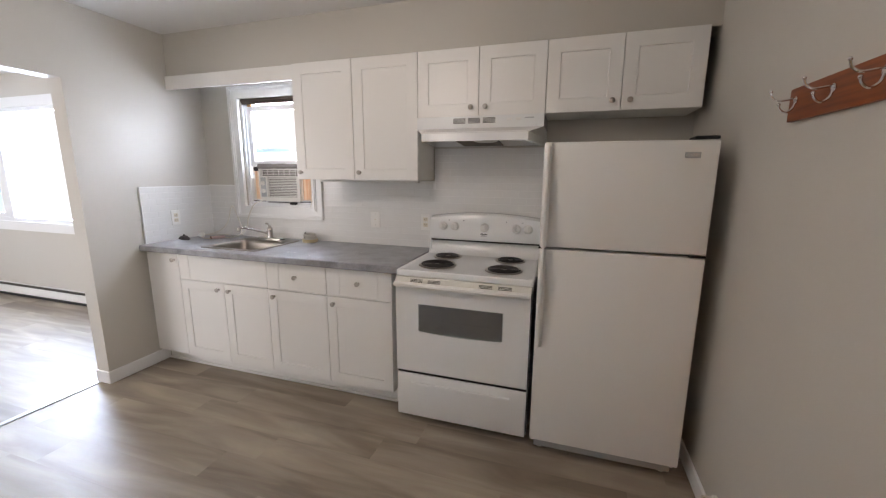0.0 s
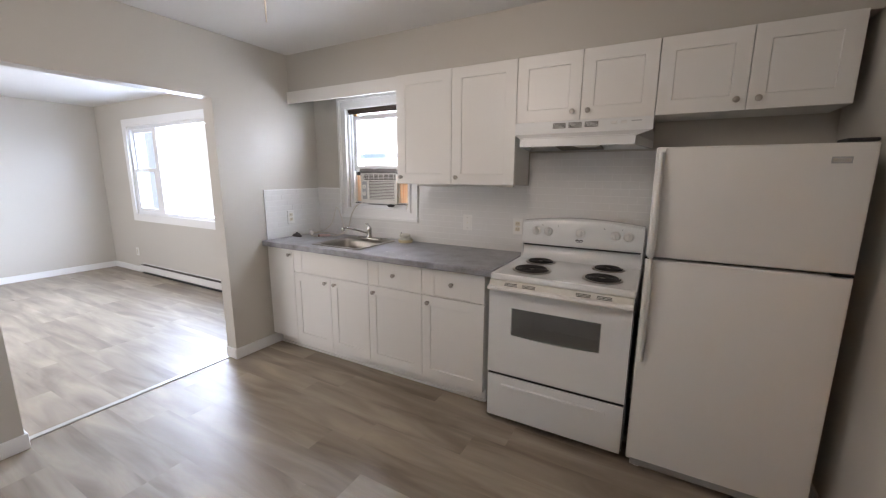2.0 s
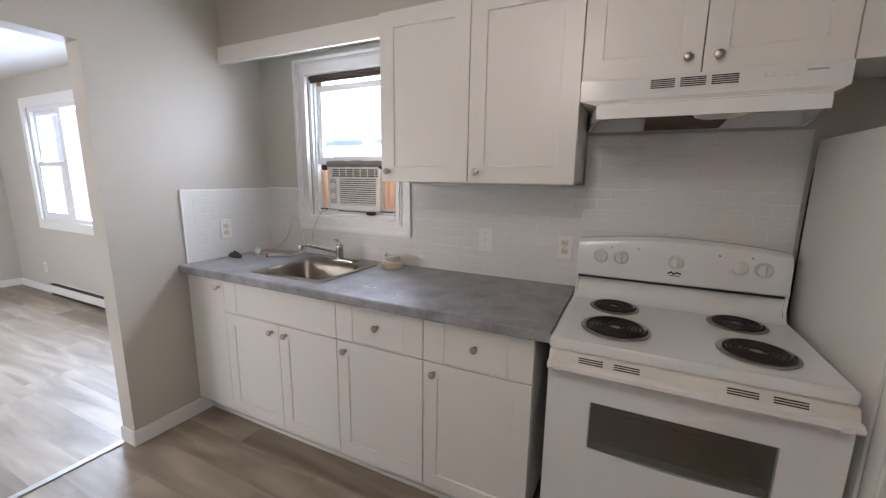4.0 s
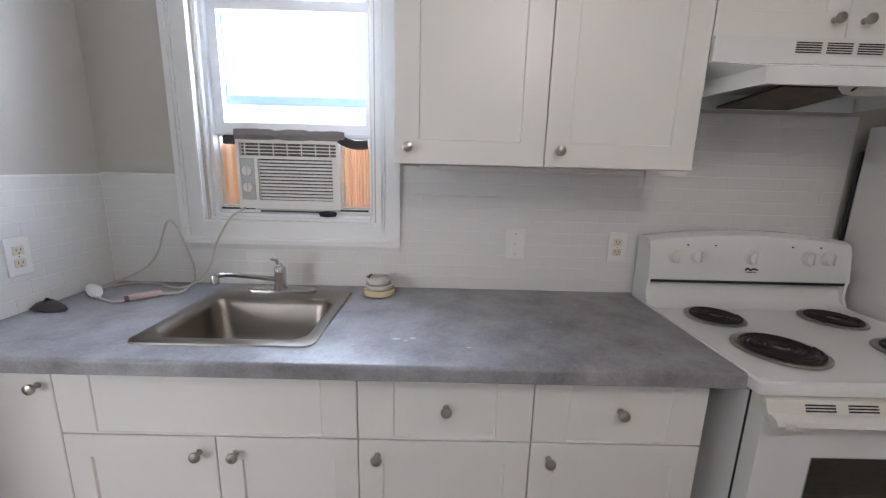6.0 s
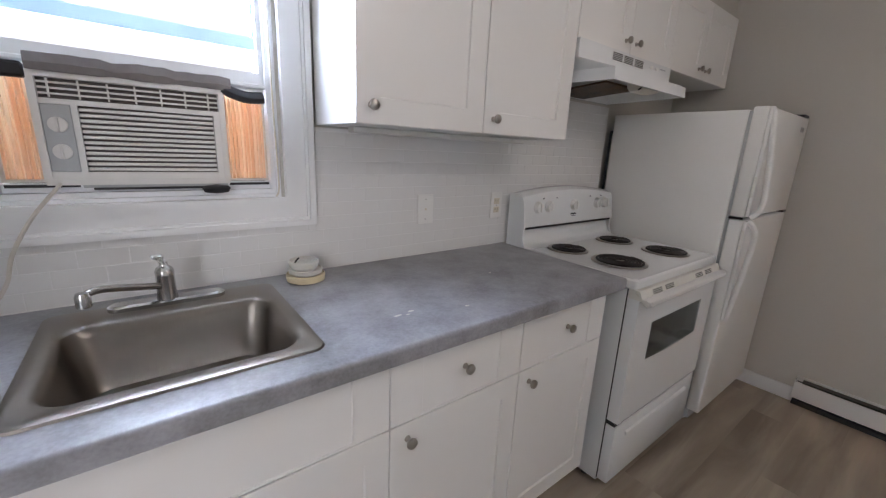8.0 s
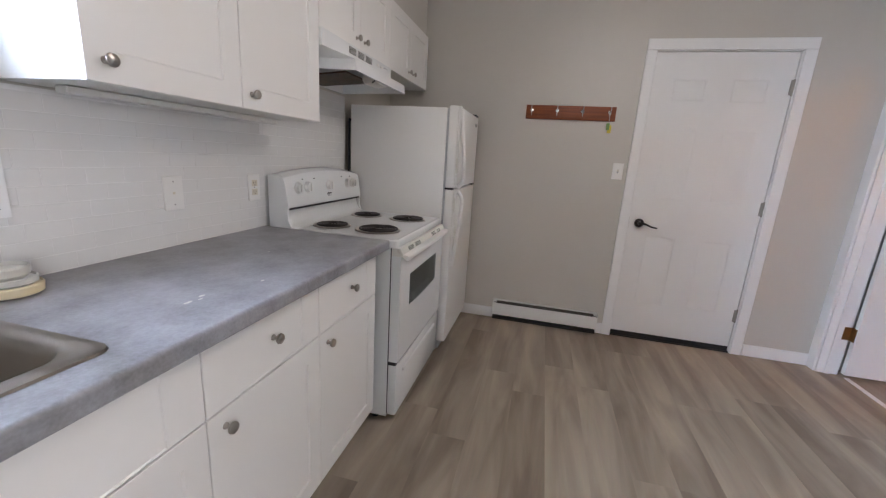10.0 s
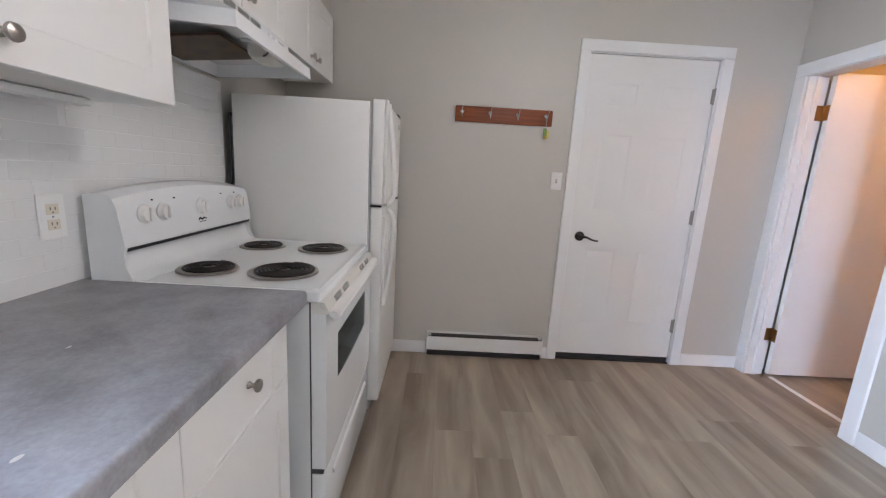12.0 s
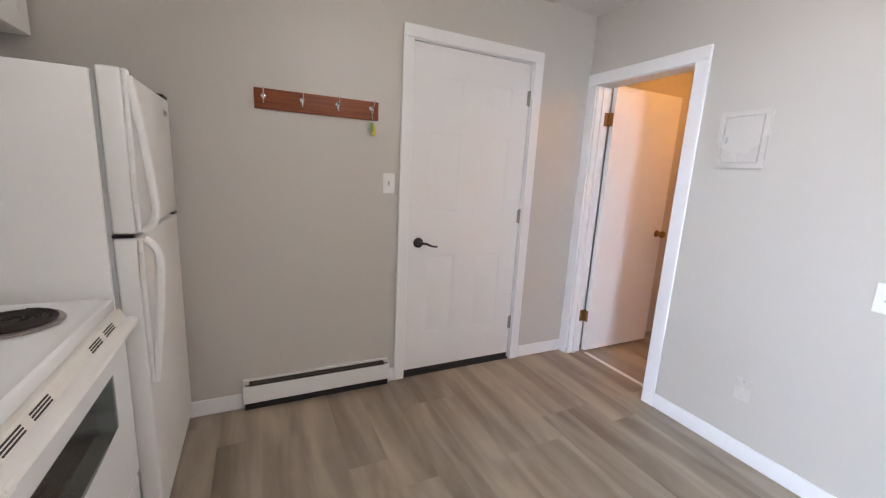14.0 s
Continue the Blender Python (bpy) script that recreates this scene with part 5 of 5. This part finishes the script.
def heater(name, label, u0, u1, wallpos, axis, sgn, z0=0.022, z1=0.170):
    """A baseboard heater on a wall at wallpos; it stands out towards sgn."""
    at = ((u0 + u1) / 2, wallpos, z0) if axis == "y" else (wallpos, (u0 + u1) / 2, z0)
    h = thing(name, at, label, "heater")
    def pb(bm, a, b, d0, d1, c, e, bev=0.0):
        if axis == "y":
            return box(bm, a, b, *sorted((wallpos + sgn * d0, wallpos + sgn * d1)), c, e, bev)
        return box(bm, *sorted((wallpos + sgn * d0, wallpos + sgn * d1)), a, b, c, e, bev)
    part("back_plate", pb(bmesh.new(), u0, u1, 0, 0.006, z0, z1), HEATER, h)
    part("front_panel", pb(bmesh.new(), u0 + 0.001, u1 - 0.001, 0.048, 0.054, z0 + 0.024, z1 - 0.022, 0.002), HEATER, h)
    part("top_cap", pb(bmesh.new(), u0, u1, 0.0062, 0.018, z1 - 0.006, z1, 0.002), HEATER, h)
    part("fin_core", pb(bmesh.new(), u0 + 0.03, u1 - 0.03, 0.0065, 0.040, z0 + 0.03, z1 - 0.014), FINS, h, "dark heating fins")
    part("deflector", pb(bmesh.new(), u0 + 0.01, u1 - 0.01, 0.041, 0.0475, z1 - 0.019, z1 - 0.015), BLACK, h)
    for u in (u0, u1 - 0.004):
        part("end_cap", pb(bmesh.new(), u, u + 0.004, 0.0065, 0.053, z0, z1 - 0.009), HEATER, h)
    # solid black strip paints the shade in the gap below the panel
    part("foot_shade", pb(bmesh.new(), u0 + 0.005, u1 - 0.005, 0.0065, 0.036, 0.0, z0 + 0.004), BLACK, h, "black strip for the shade under the heater")
    return h


heater("baseboard_heater", "white electric baseboard heater on the kitchen wall", -1.769, -0.955, 0.0, "x", -1, 0.022, 0.166)
heater("baseboard_heater", "long white baseboard heater under the living room window", -7.36, -3.92, YL, "y", -1, 0.015, 0.150)
heater("baseboard_heater", "short white baseboard heater in the warm-lit hall", -1.40, -0.25, -4.8, "y", 1)

c = thing("pull_chain", (-1.785, -1.83, ZC), "thin pull chain hanging from a plain ceiling lamp holder", "ceiling lamp")
part("chain", tube(bmesh.new(), [(-1.785, -1.83, 2.41), (-1.785, -1.83, 2.1), (-1.785, -1.83, 1.89)], 0.0022, 6, 2), IVORY, c)
part("lamp_holder", lathe(bmesh.new(), [(0.055, 0.0), (0.055, -0.012), (0.035, -0.022), (0.028, -0.045), (0.001, -0.047)], (-1.785, -1.80, ZC), "z", 24), PLASTIC, c)

# ---- tiles and planks ----
TW, TH, TG, TT = 0.104, 0.0458, 0.0015, 0.0065


def tile_mesh(w, h, axis):
    bm = bmesh.new()
    b = 0.0011
    def pts(i, d):
        if axis == "y":
            return [(i, -d, i), (w - i, -d, i), (w - i, -d, h - i), (i, -d, h - i)]
        return [(d, i, i), (d, w - i, i), (d, w - i, h - i), (d, i, h - i)]
    rows = [[bm.verts.new(p) for p in lp] for lp in (pts(0, 0), pts(0, TT - b * 0.7), pts(b, TT))]
    for a, c in zip(rows, rows[1:]):
        for i in range(4):
            bm.faces.new((a[i], a[(i + 1) % 4], c[(i + 1) % 4], c[i]))
    bm.faces.new(rows[-1])
    return finish(bm, "tile", TILE, angle=10)


def lay_tiles(parent, axis, plane, u0, u1, z0, z1, holes=(), limit=300):
    """Subway tiles in running bond; holes are (u0, u1, z0, z1) that stay free."""
    cells, row, z = [], 0, z0
    while z < z1 - 0.01:
        h = min(TH, z1 - z) - TG
        u = u0 - (TW / 2 if row % 2 else 0)
        while u < u1 - 0.004:
            a, b = max(u, u0), min(u + TW, u1) - TG
            spans = [(a, b, z, z + h)]
            for k in holes:
                nxt = []
                for p in spans:
                    if p[1] <= k[0] or p[0] >= k[1] or p[3] <= k[2] or p[2] >= k[3]:
                        nxt.append(p)
                        continue
                    if p[0] < k[0]:
                        nxt.append((p[0], k[0], p[2], p[3]))
                    if p[1] > k[1]:
                        nxt.append((k[1], p[1], p[2], p[3]))
                    m0, m1 = max(p[0], k[0]), min(p[1], k[1])
                    if p[2] < k[2]:
                        nxt.append((m0, m1, p[2], k[2]))
                    if p[3] > k[3]:
                        nxt.append((m0, m1, k[3], p[3]))
                spans = nxt
            cells += [s for s in spans if s[1] - s[0] > 0.006 and s[3] - s[2] > 0.006]
            u += TW
        z += TH
        row += 1
    meshes = {}
    if len(cells) > limit:
        cells.sort(key=lambda s: s[0])
        rest = cells[limit:]
        cells = cells[:limit]
        big = bmesh.new()
        for s in rest:
            key = (round(s[1] - s[0], 3), round(s[3] - s[2], 3))
            me = tile_mesh(*key, axis)
            k = len(big.verts)
            big.from_mesh(me)
            big.verts.ensure_lookup_table()
            off = Vector((s[0], plane, s[2])) if axis == "y" else Vector((plane, s[0], s[2]))
            for v in big.verts[k:]:
                v.co += off
            bpy.data.meshes.remove(me)
        part("tiles", big, TILE, parent, "white glazed tiles behind the range", kind="stuff")
    for s in cells:
        key = (round(s[1] - s[0], 3), round(s[3] - s[2], 3))
        if key not in meshes:
            meshes[key] = tile_mesh(*key, axis)
        o = new("tile", meshes[key])
        o.location = (s[0], plane, s[2]) if axis == "y" else (plane, s[0], s[2])
        o.parent = parent


random.seed(3)
WH = (-3.265, -2.437, 1.076, 2.1)
for a, e, f, g in ((XL + 0.003, -0.765, 0.9142, 1.076), (XL + 0.003, -3.265, 1.0762, 1.330), (-2.437, -0.765, 1.0762, 1.385), (-1.53, -0.765, 1.3852, 1.60)):
    part("grout_bed", nb(a, e, 0.0006, YB - 0.0002, f, g), GROUT, wall_back)
lay_tiles(wall_back, "y", 0.0065, XL + 0.012, -0.765, 0.916, 1.330, [WH])
lay_tiles(wall_back, "y", 0.0065, -1.522, -0.765, 1.3285, 1.600, [], 120)
lay_tiles(wall_back, "y", 0.0065, -2.43, -1.54, 1.3285, 1.384, [], 60)
part("grout_bed", nb(XL + 0.0002, XL + 0.0084, -0.576, 0.0, 0.9142, 1.3235), GROUT, wall_left)
lay_tiles(wall_left, "x", XL + 0.0025, -0.570, 0.0, 0.916, 1.322)
part("tile_edge", nb(XL + 0.0002, XL + 0.0105, -0.5805, -0.5765, 0.915, 1.327), TRIM, wall_left)
part("tile_edge", nb(XL + 0.0002, XL + 0.0105, -0.5762, 0.0, 1.3238, 1.3275), TRIM, wall_left)
part("tile_edge", nb(XL + 0.011, -3.267, -0.0015, YB, 1.3304, 1.334), TRIM, wall_back)

random.seed(11)
PW, PL = 0.181, 1.22
floor_ob = bpy.data.objects["floor"]
plank_meshes = {}


def plank(x0, x1, y0, y1):
    key = (round(x1 - x0, 3), round(y1 - y0, 3))
    if key not in plank_meshes:
        w, h = key
        bm = bmesh.new()
        b = 0.00025
        rows = [[bm.verts.new(p) for p in lp] for lp in (
            [(0, 0, -0.006), (w, 0, -0.006), (w, h, -0.006), (0, h, -0.006)],
            [(0, 0, -b), (w, 0, -b), (w, h, -b), (0, h, -b)],
            [(b, b, 0), (w - b, b, 0), (w - b, h - b, 0), (b, h - b, 0)])]
        for a, c in zip(rows, rows[1:]):
            for i in range(4):
                bm.faces.new((a[i], a[(i + 1) % 4], c[(i + 1) % 4], c[i]))
        bm.faces.new(rows[-1])
        plank_meshes[key] = finish(bm, "plank", PLANK)
    o = new("plank", plank_meshes[key])
    o.location = (x0, y0, 0)
    o.parent = floor_ob


def lay_floor(x0, x1, y0, y1):
    y, row = y0, 0
    while y < y1 - 0.002:
        x = x0 - PL * random.choice((0.1, 0.25, 0.4, 0.55, 0.7, 0.85))
        e = min(y + PW, y1)
        while x < x1 - 0.002:
            a, b = max(x, x0), min(x + PL, x1)
            if b - a > 0.01:
                plank(a, b - 0.0001, y, e - 0.0001)
            x += PL
        y += PW
        row += 1


lay_floor(XL - 0.095, XR, YS, YB)
lay_floor(XF, XL - 0.095, -4.2, YL)
lay_floor(-1.78, XR, -4.8, YS)

for o in scene.objects:
    if o.name.startswith("pane") or o.name.startswith("oven_window"):
        o.visible_shadow = False
